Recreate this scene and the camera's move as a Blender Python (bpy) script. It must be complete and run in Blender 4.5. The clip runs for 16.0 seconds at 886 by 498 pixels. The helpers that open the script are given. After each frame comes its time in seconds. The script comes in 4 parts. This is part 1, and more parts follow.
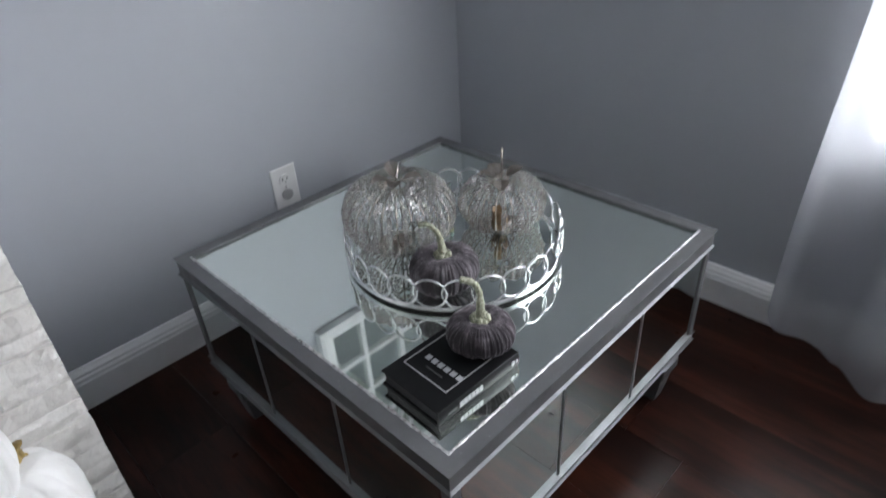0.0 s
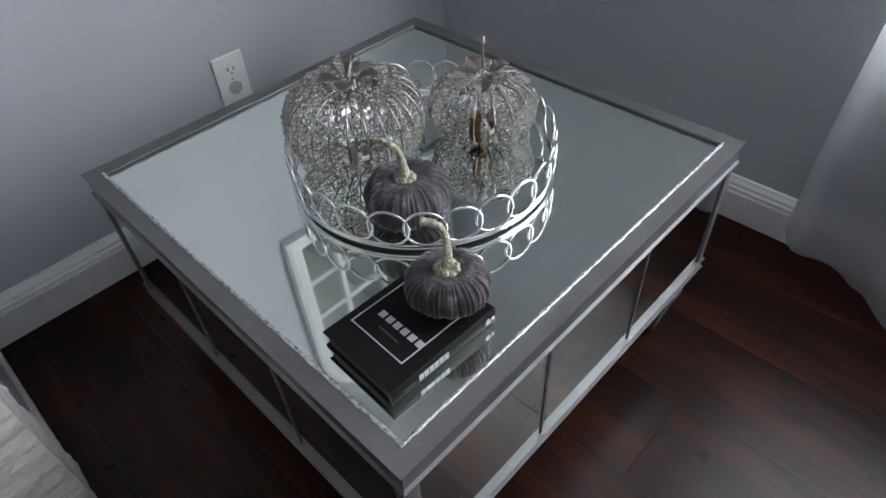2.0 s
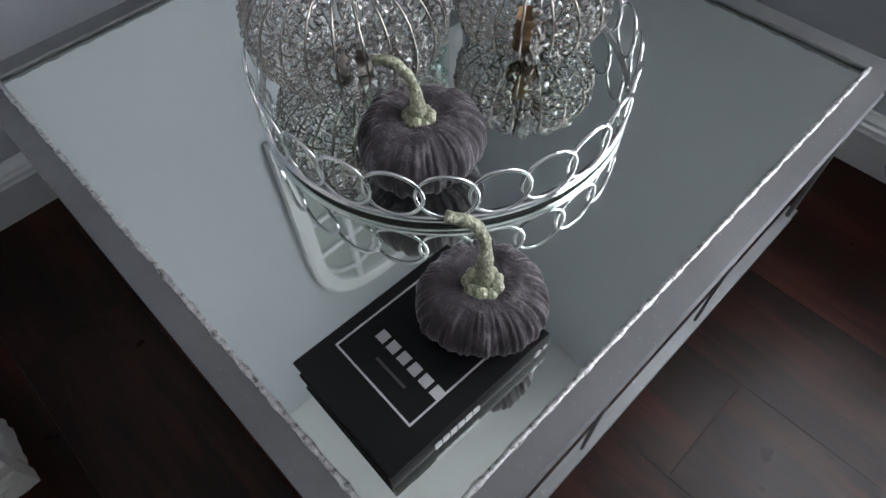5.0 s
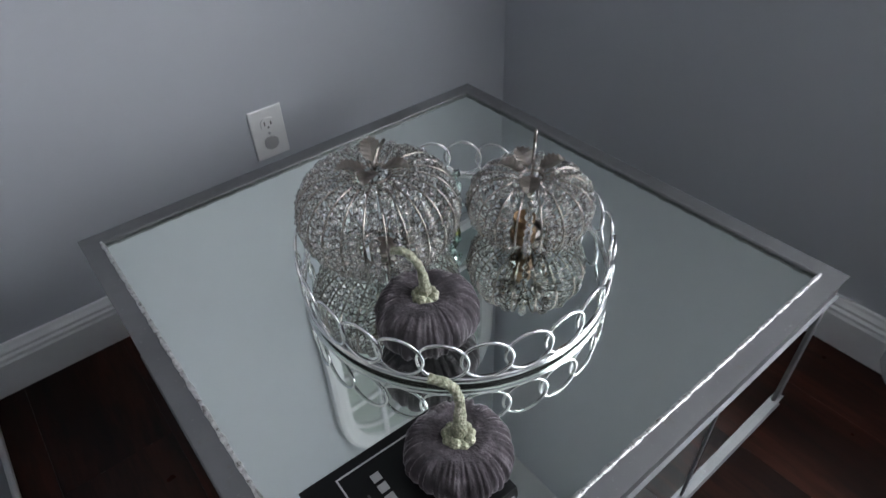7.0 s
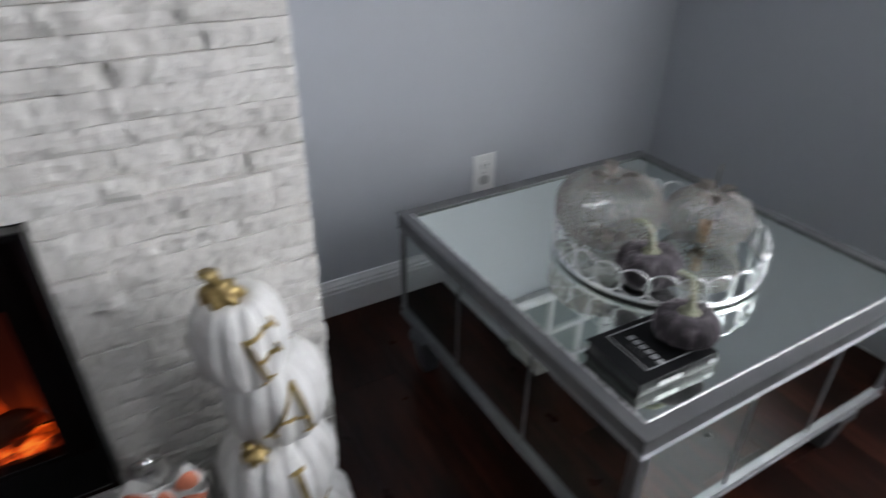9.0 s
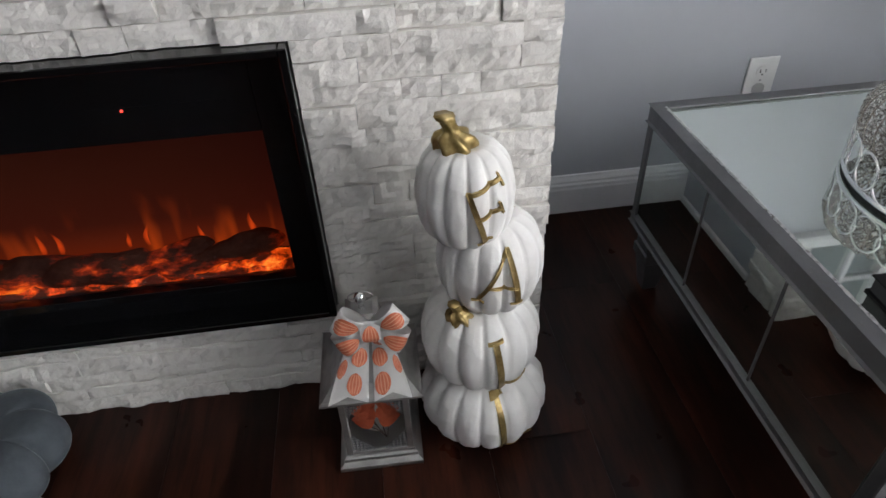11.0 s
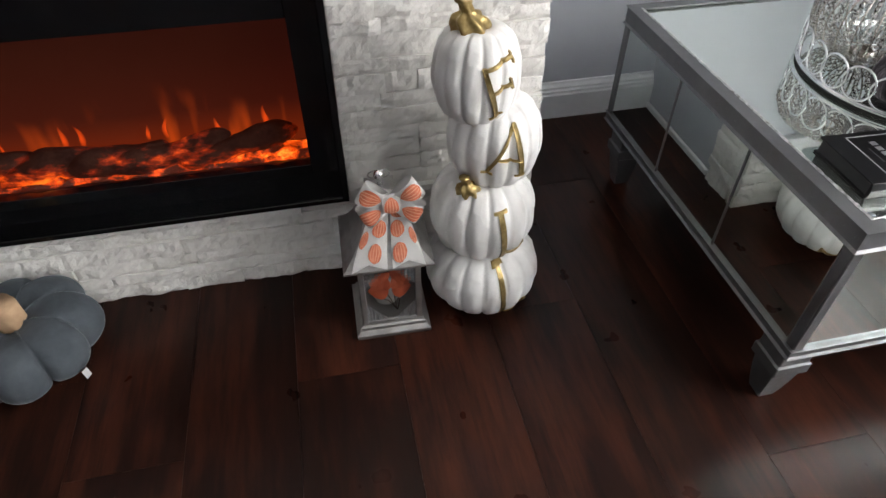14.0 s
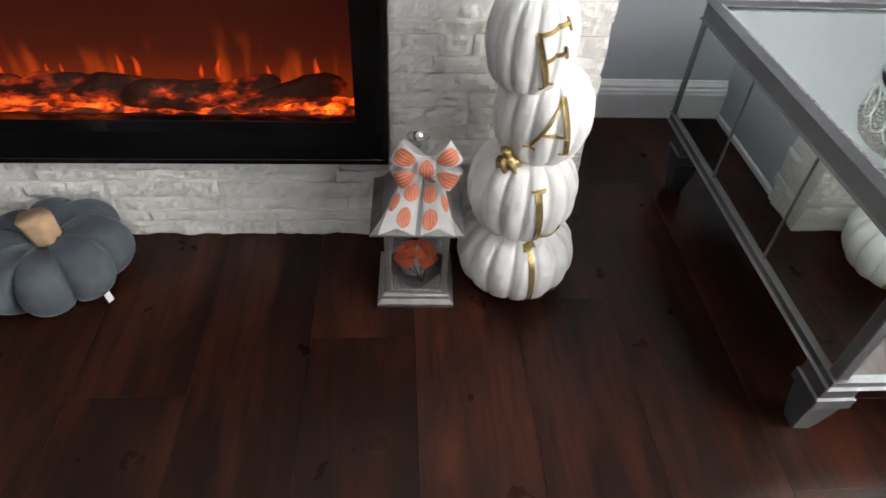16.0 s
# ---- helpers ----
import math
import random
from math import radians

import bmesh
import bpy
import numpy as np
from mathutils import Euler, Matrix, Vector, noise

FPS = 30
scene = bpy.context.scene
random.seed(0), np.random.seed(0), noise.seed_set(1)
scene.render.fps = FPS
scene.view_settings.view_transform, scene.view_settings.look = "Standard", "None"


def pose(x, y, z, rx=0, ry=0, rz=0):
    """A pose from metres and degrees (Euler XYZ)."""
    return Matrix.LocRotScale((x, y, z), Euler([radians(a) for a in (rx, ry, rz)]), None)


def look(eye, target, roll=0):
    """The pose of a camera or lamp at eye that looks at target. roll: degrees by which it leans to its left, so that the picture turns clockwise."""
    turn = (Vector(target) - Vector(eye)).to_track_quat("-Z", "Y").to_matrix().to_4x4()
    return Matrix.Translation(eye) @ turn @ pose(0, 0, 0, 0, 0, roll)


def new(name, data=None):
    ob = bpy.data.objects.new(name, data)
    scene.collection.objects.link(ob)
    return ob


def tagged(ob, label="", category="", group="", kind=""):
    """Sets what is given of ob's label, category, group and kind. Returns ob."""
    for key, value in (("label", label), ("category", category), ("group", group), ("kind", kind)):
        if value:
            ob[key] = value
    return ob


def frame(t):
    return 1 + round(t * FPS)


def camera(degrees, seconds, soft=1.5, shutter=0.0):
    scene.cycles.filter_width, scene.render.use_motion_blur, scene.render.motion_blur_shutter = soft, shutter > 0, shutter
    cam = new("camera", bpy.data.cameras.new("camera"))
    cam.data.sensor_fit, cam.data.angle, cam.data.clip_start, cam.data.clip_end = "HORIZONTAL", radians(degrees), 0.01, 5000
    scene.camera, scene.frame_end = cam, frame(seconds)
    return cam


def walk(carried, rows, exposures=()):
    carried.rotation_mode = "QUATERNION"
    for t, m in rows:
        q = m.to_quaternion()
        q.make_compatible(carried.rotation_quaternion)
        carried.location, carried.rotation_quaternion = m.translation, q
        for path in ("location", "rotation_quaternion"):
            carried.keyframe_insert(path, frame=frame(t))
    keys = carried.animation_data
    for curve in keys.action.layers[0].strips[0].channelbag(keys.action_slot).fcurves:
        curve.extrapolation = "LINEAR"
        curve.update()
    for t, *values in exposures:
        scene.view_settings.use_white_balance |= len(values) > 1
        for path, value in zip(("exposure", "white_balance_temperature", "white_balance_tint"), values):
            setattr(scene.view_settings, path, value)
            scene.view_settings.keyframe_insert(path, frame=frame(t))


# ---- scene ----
cam = camera(71.1, 16.0, 1.5, 0.5)
PATH = [
    (0, (-0.405, -1.418, 1.108), (0.752, -0.209, 0.013), -3.7),
    (0.5, (-0.308, -1.377, 1.072), (0.702, -0.19, -0.182), -6.6),
    (1, (-0.248, -1.318, 1.056), (0.817, -0.198, -0.214), -4.7),
    (1.5, (-0.231, -1.291, 1.038), (0.753, -0.218, -0.334), -2.9),
    (2, (-0.231, -1.302, 1.035), (0.762, -0.261, -0.354), -3.6),
    (2.5, (-0.215, -1.281, 1.022), (0.771, -0.256, -0.385), -4.0),
    (3, (-0.167, -1.235, 0.984), (0.79, -0.26, -0.476), -2.6),
    (3.2, (-0.133, -1.213, 0.963), (0.731, -0.202, -0.531), -4.4),
    (5.3, (-0.052, -1.098, 0.915), (0.697, -0.274, -0.746), -2.7),
    (5.5, (-0.041, -1.107, 0.912), (0.698, -0.205, -0.714), -5.0),
    (6, (-0.055, -1.119, 0.941), (0.796, -0.059, -0.526), -6.0),
    (6.5, (-0.068, -1.141, 0.98), (0.836, -0.024, -0.41), -3.5),
    (7, (-0.084, -1.19, 1.019), (0.84, 0.01, -0.287), -2.4),
    (7.5, (-0.185, -1.236, 1.055), (0.903, -0.05, -0.132), -0.1),
    (8, (-0.326, -1.288, 1.086), (0.788, -0.102, -0.076), 0.1),
    (8.5, (-0.449, -1.36, 1.104), (0.663, -0.075, 0.049), 1.7),
    (9, (-0.612, -1.418, 1.108), (0.254, 0.052, 0.066), 0.7),
    (9.5, (-0.723, -1.407, 1.08), (-0.205, 0.15, -0.064), -0.2),
    (10, (-0.727, -1.389, 1.029), (-0.378, 0.228, -0.094), 1.7),
    (10.2, (-0.708, -1.385, 1.006), (-0.389, 0.189, -0.186), 1.3),
    (12.3, (-0.578, -1.426, 0.994), (-0.572, 0.117, -0.279), -6.5),
    (12.5, (-0.581, -1.443, 0.991), (-0.561, 0.066, -0.322), -6.2),
    (13, (-0.599, -1.474, 0.991), (-0.515, -0.002, -0.36), -4.3),
    (13.5, (-0.643, -1.505, 0.997), (-0.381, -0.069, -0.37), 0.7),
    (14, (-0.748, -1.53, 0.996), (-0.445, -0.115, -0.385), -0.0),
    (14.5, (-0.747, -1.527, 0.966), (-0.522, -0.056, -0.37), 0.7),
    (15, (-0.699, -1.525, 0.931), (-0.522, -0.091, -0.452), 0.8),
    (15.5, (-0.684, -1.528, 0.93), (-0.514, -0.109, -0.469), 1.7),
    (16, (-0.709, -1.547, 0.929), (-0.569, -0.101, -0.445), 3.5),
]
EXPOSURES = [(0, -0.14, 6420, 12), (1.5, -0.16, 6420, 12), (5.5, -0.42, 6420, 12), (6.5, -0.40, 6420, 12), (8, -0.32, 6420, 12), (9.5, -0.30, 6550, 12), (10.2, -0.20, 6650, 12), (12.3, -0.12, 6850, 12), (13.5, 0.24, 6950, 12), (16, 0.58, 6950, 12)]
walk(cam, [(t, look(eye, target, roll)) for t, eye, target, roll in PATH], EXPOSURES)

# ---- world, light, exposure ----
world = bpy.data.worlds.new("sky")
scene.world = world
world.use_nodes = True
wn = world.node_tree.nodes
sky = wn.new("ShaderNodeTexSky")
sky.sky_type, sky.sun_disc = "NISHITA", False
sky.sun_elevation, sky.sun_rotation = radians(35), radians(80)
world.node_tree.links.new(sky.outputs[0], wn["Background"].inputs[0])
wn["Background"].inputs[1].default_value = 0.10


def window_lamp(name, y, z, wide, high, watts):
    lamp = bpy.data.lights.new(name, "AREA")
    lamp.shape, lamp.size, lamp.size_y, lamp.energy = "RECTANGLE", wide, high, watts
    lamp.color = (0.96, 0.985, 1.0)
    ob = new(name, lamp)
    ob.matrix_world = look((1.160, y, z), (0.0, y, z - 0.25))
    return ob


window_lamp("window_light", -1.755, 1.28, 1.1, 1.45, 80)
# added fill lamp; no second window is seen or known here
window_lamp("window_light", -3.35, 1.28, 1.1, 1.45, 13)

# ---- materials ----


class Mat:
    """A node material with a Principled shader and short ways to drive it."""

    def __init__(self, name, color=(0.5, 0.5, 0.5), rough=0.5, metal=0.0, **more):
        self.m = bpy.data.materials.new(name)
        self.m.use_nodes = True
        self.n, self.l = self.m.node_tree.nodes, self.m.node_tree.links
        self.b = self.n["Principled BSDF"]
        self.set("Base Color", (*color, 1)).set("Roughness", rough).set("Metallic", metal)
        for k, v in more.items():
            self.set(k.replace("_", " "), v)
        self.co = self.n.new("ShaderNodeTexCoord").outputs["Object"]

    def set(self, key, value):
        self.b.inputs[key].default_value = value
        return self

    def mapped(self, scale):
        mp = self.n.new("ShaderNodeMapping")
        mp.inputs["Scale"].default_value = scale
        self.l.new(self.co, mp.inputs["Vector"])
        return mp.outputs[0]

    def noise(self, scale, detail=4.0, rough=0.55, stretch=None, offset=None):
        t = self.n.new("ShaderNodeTexNoise")
        t.inputs["Scale"].default_value, t.inputs["Detail"].default_value, t.inputs["Roughness"].default_value = scale, detail, rough
        v = self.mapped(stretch) if stretch else self.co
        if offset:
            add = self.n.new("ShaderNodeVectorMath")
            self.l.new(v, add.inputs[0])
            self.l.new(offset, add.inputs[1])
            v = add.outputs[0]
        self.l.new(v, t.inputs["Vector"])
        return t.outputs["Fac"]

    def voronoi(self, scale):
        t = self.n.new("ShaderNodeTexVoronoi")
        t.inputs["Scale"].default_value = scale
        self.l.new(self.co, t.inputs["Vector"])
        return t.outputs["Distance"]

    def wave(self, scale, distortion=2.0, axis="X"):
        t = self.n.new("ShaderNodeTexWave")
        t.bands_direction = axis
        t.inputs["Scale"].default_value, t.inputs["Distortion"].default_value = scale, distortion
        self.l.new(self.co, t.inputs["Vector"])
        return t.outputs["Fac"]

    def random(self):
        return self.n.new("ShaderNodeObjectInfo").outputs["Random"]

    def island(self):
        return self.n.new("ShaderNodeNewGeometry").outputs["Random Per Island"]

    def vec(self, value, k):
        m = self.n.new("ShaderNodeMath")
        m.operation = "MULTIPLY"
        self.l.new(value, m.inputs[0])
        m.inputs[1].default_value = k
        c = self.n.new("ShaderNodeCombineXYZ")
        for i in range(3):
            self.l.new(m.outputs[0], c.inputs[i])
        return c.outputs[0]

    def math(self, op, a, b):
        m = self.n.new("ShaderNodeMath")
        m.operation = op
        for i, v in enumerate((a, b)):
            if isinstance(v, (int, float)):
                m.inputs[i].default_value = v
            else:
                self.l.new(v, m.inputs[i])
        return m.outputs[0]

    def ramp(self, fac, stops):
        r = self.n.new("ShaderNodeValToRGB")
        e = r.color_ramp.elements
        while len(e) < len(stops):
            e.new(0.5)
        for el, (p, c) in zip(e, stops):
            el.position = p
            el.color = (*c, 1) if isinstance(c, tuple) else (c, c, c, 1)
        self.l.new(fac, r.inputs[0])
        return r.outputs[0]

    def mix(self, fac, a, b, kind="MIX"):
        m = self.n.new("ShaderNodeMix")
        m.data_type, m.blend_type = "RGBA", kind
        for key, v in ((0, fac), (6, a), (7, b)):
            if isinstance(v, (int, float)):
                m.inputs[key].default_value = v
            elif isinstance(v, tuple):
                m.inputs[key].default_value = (*v, 1)
            else:
                self.l.new(v, m.inputs[key])
        return m.outputs[2]

    def color(self, out):
        self.l.new(out, self.b.inputs["Base Color"])
        return self

    def rough(self, out):
        self.l.new(out, self.b.inputs["Roughness"])
        return self

    def bump(self, height, strength=0.3, distance=0.002):
        b = self.n.new("ShaderNodeBump")
        b.inputs["Strength"].default_value, b.inputs["Distance"].default_value = strength, distance
        self.l.new(height, b.inputs["Height"])
        old = self.b.inputs["Normal"]
        if old.is_linked:
            self.l.new(old.links[0].from_socket, b.inputs["Normal"])
        self.l.new(b.outputs[0], old)
        return self

    def glow(self, out, strength):
        if isinstance(out, tuple):
            self.set("Emission Color", (*out, 1))
        else:
            self.l.new(out, self.b.inputs["Emission Color"])
        return self.set("Emission Strength", strength)


wall_paint = Mat("wall paint", (0.40, 0.42, 0.47), 0.55)
wall_paint.color(wall_paint.ramp(wall_paint.noise(1.5, 3), [(0.3, (0.445, 0.465, 0.50)), (0.7, (0.47, 0.49, 0.525))]))
wall_paint.bump(wall_paint.noise(260, 2), 0.12, 0.001).bump(wall_paint.noise(7, 2), 0.08, 0.004)
ceiling_paint = Mat("ceiling paint", (0.8, 0.8, 0.79), 0.8)
ceiling_paint.bump(ceiling_paint.noise(200, 2), 0.1, 0.001)
trim_paint = Mat("trim paint", (0.74, 0.74, 0.75), 0.35)
trim_paint.color(trim_paint.ramp(trim_paint.noise(9, 5), [(0.3, (0.70, 0.70, 0.71)), (0.65, (0.78, 0.78, 0.79))]))
trim_paint.bump(trim_paint.noise(60, 3), 0.06, 0.001)

wood = Mat("mahogany plank", (0.04, 0.016, 0.01), 0.24)
shift = wood.vec(wood.random(), 37.0)
grain = wood.noise(46, 6, 0.66, (1.0, 0.09, 1.0), shift)
figure = wood.noise(11, 5, 0.6, (1.0, 0.2, 1.0), shift)
tone = wood.ramp(figure, [(0.22, (0.0100, 0.0045, 0.0036)), (0.46, (0.0185, 0.0064, 0.0044)), (0.66, (0.056, 0.0165, 0.0095))])
tone = wood.mix(wood.ramp(grain, [(0.34, 0.75), (0.54, 0.0)]), tone, (0.0075, 0.0036, 0.0030))
tone = wood.mix(0.38, tone, wood.ramp(wood.random(), [(0.0, (0.55, 0.53, 0.53)), (1.0, (1.35, 1.25, 1.2))]), "MULTIPLY")
wood.color(tone)
wood.rough(wood.ramp(wood.noise(10, 3), [(0.3, 0.27), (0.7, 0.35)]))
wood.set("Specular IOR Level", 0.19)
wood.bump(grain, 0.05, 0.0005)
dark_gap = Mat("dark seam", (0.012, 0.007, 0.0055), 0.7)

stone = Mat("split-face white quartzite", (0.7, 0.68, 0.65), 0.75)
sh = stone.vec(stone.random(), 23.0)
clouds = stone.noise(7, 6, 0.6, (0.9, 1, 1.3), sh)
tint = stone.ramp(clouds, [(0.25, (0.725, 0.70, 0.67)), (0.5, (0.755, 0.735, 0.705)), (0.75, (0.785, 0.765, 0.74))])
tint = stone.mix(stone.ramp(stone.noise(26, 6, 0.7, None, sh), [(0.62, 0.0), (0.80, 0.30)]), tint, (0.50, 0.45, 0.40))
tint = stone.mix(0.5, tint, stone.ramp(stone.random(), [(0.0, (0.86, 0.85, 0.835)), (1.0, (1.05, 1.05, 1.045))]), "MULTIPLY")
stone.color(tint)
stone.bump(stone.noise(26, 5, 0.6, (0.7, 1, 1.2), sh), 0.45, 0.009).bump(stone.noise(70, 4, 0.55, None, sh), 0.5, 0.005)

silver = Mat("worn silver leaf", (0.3, 0.3, 0.31), 0.42, 0.6)
wear = silver.noise(55, 6, 0.7)
tone = silver.ramp(silver.noise(7, 4, 0.6), [(0.3, (0.150, 0.152, 0.159)), (0.7, (0.185, 0.187, 0.194))])
tone = silver.mix(silver.ramp(wear, [(0.60, 0.0), (0.74, 0.55)]), tone, (0.15, 0.128, 0.105))
silver.color(silver.mix(silver.ramp(silver.noise(130, 4, 0.7), [(0.62, 0.0), (0.76, 0.5)]), tone, (0.36, 0.36, 0.365)))
silver.rough(silver.ramp(silver.noise(40, 4), [(0.3, 0.38), (0.7, 0.52)]))
silver.bump(silver.noise(90, 4), 0.25, 0.0012).bump(silver.voronoi(30), 0.1, 0.001)
bright_silver = Mat("flecked bright silver", (0.62, 0.62, 0.63), 0.35, 0.6)
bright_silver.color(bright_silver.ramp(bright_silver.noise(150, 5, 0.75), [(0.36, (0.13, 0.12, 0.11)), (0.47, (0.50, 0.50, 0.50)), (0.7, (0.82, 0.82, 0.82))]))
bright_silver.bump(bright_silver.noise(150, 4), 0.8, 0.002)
mirror = Mat("mirror", (0.86, 0.925, 0.885), 0.012, 1.0)
mirror.rough(mirror.ramp(mirror.noise(6, 5), [(0.4, 0.008), (0.75, 0.035)]))
top_mirror = Mat("dusty table mirror", (0.87, 0.93, 0.885), 0.014, 0.97)
top_mirror.rough(top_mirror.ramp(top_mirror.noise(6, 5), [(0.4, 0.010), (0.75, 0.04)]))
chrome = Mat("chrome wire", (0.80, 0.81, 0.82), 0.16, 1.0)
chrome.bump(chrome.noise(120, 2), 0.06, 0.0006)
bead_wire = Mat("champagne wire", (0.50, 0.44, 0.38), 0.2, 1.0)
bead_wire.color(bead_wire.ramp(bead_wire.noise(40, 3), [(0.3, (0.33, 0.295, 0.265)), (0.7, (0.56, 0.51, 0.47))]))
leaf_metal = Mat("champagne leaf metal", (0.42, 0.37, 0.32), 0.45, 0.85)
leaf_metal.color(leaf_metal.ramp(leaf_metal.noise(50, 4), [(0.3, (0.27, 0.24, 0.215)), (0.7, (0.45, 0.41, 0.375))]))
crystal = Mat("cut crystal", (1.0, 0.985, 0.97), 0.01, 0.0, Transmission_Weight=1.0, IOR=1.72)
# cyan and yellow glints of the drops are put into the glass tint
prism_mat = Mat("iridescent crystal", (0.86, 0.97, 0.98), 0.01, 0.0, Transmission_Weight=1.0, IOR=1.55)
prism_mat.color(prism_mat.ramp(prism_mat.island(), [(0.0, (0.35, 0.88, 0.95)), (0.6, (0.90, 0.98, 1.0)), (1.0, (0.75, 0.95, 0.85))]))
yellow_glint_crystal = Mat("yellow-glint cut crystal", (0.95, 0.92, 0.30), 0.01, 0.0, Transmission_Weight=1.0, IOR=1.55)
copper = Mat("ribbed copper cup", (0.42, 0.25, 0.13), 0.35, 0.8)
copper.color(copper.ramp(copper.noise(14, 4, 0.6, (1, 1, 6)), [(0.3, (0.10, 0.06, 0.035)), (0.7, (0.36, 0.235, 0.13))]))

velvet = Mat("grey mauve velvet", (0.12, 0.10, 0.115), 0.9, 0.0, Sheen_Weight=0.6, Sheen_Roughness=0.3)
velvet.set("Sheen Tint", (0.85, 0.8, 0.85, 1))
# pale streaks put the crushed pile's highlights into the colour
velvet.color(velvet.ramp(velvet.noise(46, 5, 0.65, (1.0, 1.0, 0.35)), [(0.3, (0.030, 0.025, 0.030)), (0.55, (0.066, 0.056, 0.064)), (0.70, (0.20, 0.18, 0.195))]))
velvet.bump(velvet.noise(220, 3), 0.4, 0.0015).bump(velvet.noise(34, 4, 0.6, (1.0, 1.0, 0.3)), 0.7, 0.006).bump(velvet.noise(70, 4, 0.6, (1.0, 1.0, 0.22)), 0.9, 0.004)
blue_velvet = Mat("slate blue velvet", (0.10, 0.125, 0.15), 0.9, 0.0, Sheen_Weight=0.6, Sheen_Roughness=0.22)
blue_velvet.set("Sheen Tint", (0.8, 0.88, 0.95, 1))
blue_velvet.color(blue_velvet.ramp(blue_velvet.noise(14, 5, 0.6), [(0.3, (0.050, 0.060, 0.072)), (0.7, (0.095, 0.113, 0.132))]))
blue_velvet.bump(blue_velvet.noise(160, 3), 0.4, 0.0015).bump(blue_velvet.noise(16, 4), 0.5, 0.008)
beige_felt = Mat("tan felt", (0.46, 0.30, 0.18), 0.9)
beige_felt.color(beige_felt.ramp(beige_felt.noise(40, 4), [(0.3, (0.38, 0.24, 0.14)), (0.7, (0.54, 0.36, 0.22))]))
beige_felt.bump(beige_felt.noise(220, 3), 0.4, 0.001)
label_white = Mat("white cloth tag", (0.75, 0.75, 0.75), 0.8)
glitter = Mat("pale gold glitter stem", (0.42, 0.43, 0.31), 0.5, 0.35)
glitter.color(glitter.ramp(glitter.noise(240, 2), [(0.35, (0.24, 0.25, 0.17)), (0.55, (0.45, 0.46, 0.34)), (0.75, (0.70, 0.70, 0.56))]))
glitter.bump(glitter.voronoi(420), 0.8, 0.0015)

white_resin = Mat("white painted resin", (0.76, 0.755, 0.745), 0.55)
white_resin.color(white_resin.ramp(white_resin.noise(12, 6), [(0.3, (0.74, 0.73, 0.71)), (0.6, (0.83, 0.825, 0.81))]))
white_resin.bump(white_resin.voronoi(30), 0.55, 0.005).bump(white_resin.noise(18, 3), 0.4, 0.006).bump(white_resin.noise(40, 4), 0.3, 0.002)
gold = Mat("antique gold paint", (0.48, 0.33, 0.11), 0.36, 0.75)
gold.color(gold.ramp(gold.noise(60, 4), [(0.3, (0.25, 0.175, 0.065)), (0.55, (0.44, 0.325, 0.135)), (0.75, (0.66, 0.52, 0.26))]))
gold.bump(gold.noise(90, 3), 0.3, 0.001)

pewter = Mat("brushed pewter metal", (0.42, 0.41, 0.40), 0.4, 0.9)
pewter.color(pewter.ramp(pewter.noise(22, 5), [(0.3, (0.33, 0.32, 0.315)), (0.7, (0.50, 0.49, 0.48))]))
pewter.bump(pewter.noise(70, 4), 0.2, 0.001)
pane_glass = Mat("lantern glass", (0.95, 0.96, 0.96), 0.03, 0.0, Transmission_Weight=1.0, IOR=1.45)
ribbon_white = Mat("white satin ribbon", (0.86, 0.855, 0.845), 0.6)
ribbon_white.bump(ribbon_white.noise(300, 2), 0.2, 0.0006)
ribbon_orange = Mat("orange striped print", (0.62, 0.17, 0.09), 0.65)
ribbon_orange.color(ribbon_orange.ramp(ribbon_orange.noise(90, 2), [(0.35, (0.50, 0.12, 0.06)), (0.65, (0.66, 0.20, 0.11))]))
ribbon_light = Mat("pale orange print lines", (0.72, 0.33, 0.21), 0.65)
petal = Mat("orange red silk leaf", (0.60, 0.11, 0.04), 0.6)
petal.color(petal.ramp(petal.noise(40, 4, 0.6, (3, 3, 0.6)), [(0.3, (0.44, 0.07, 0.03)), (0.7, (0.68, 0.15, 0.06))]))
twig = Mat("dark twig", (0.05, 0.035, 0.03), 0.8)
candle_wax = Mat("grey wax candle", (0.36, 0.37, 0.37), 0.5)
candle_wax.bump(candle_wax.noise(30, 3), 0.1, 0.002)

black_cloth = Mat("black book cloth", (0.008, 0.008, 0.009), 0.42)
black_cloth.bump(black_cloth.noise(400, 2), 0.2, 0.0004)
black_cloth.set("Specular IOR Level", 0.18)
paper = Mat("black page edges", (0.035, 0.035, 0.038), 0.7)
paper.bump(paper.wave(420, 0.4, "Z"), 0.3, 0.0004)
silver_foil = Mat("white foil print", (0.50, 0.50, 0.51), 0.4)
faint_print = Mat("faint grey print", (0.06, 0.06, 0.062), 0.5)

black_glass = Mat("black glass", (0.004, 0.004, 0.0045), 0.12)
black_metal = Mat("black enamel", (0.008, 0.008, 0.008), 0.5)
plastic = Mat("white plastic", (0.80, 0.80, 0.79), 0.3)
plastic.color(plastic.ramp(plastic.noise(30, 3), [(0.3, (0.77, 0.77, 0.76)), (0.7, (0.82, 0.82, 0.81))]))
grey_plastic = Mat("grey plastic", (0.42, 0.42, 0.42), 0.4)
slot_dark = Mat("dark slot", (0.03, 0.03, 0.03), 0.6)

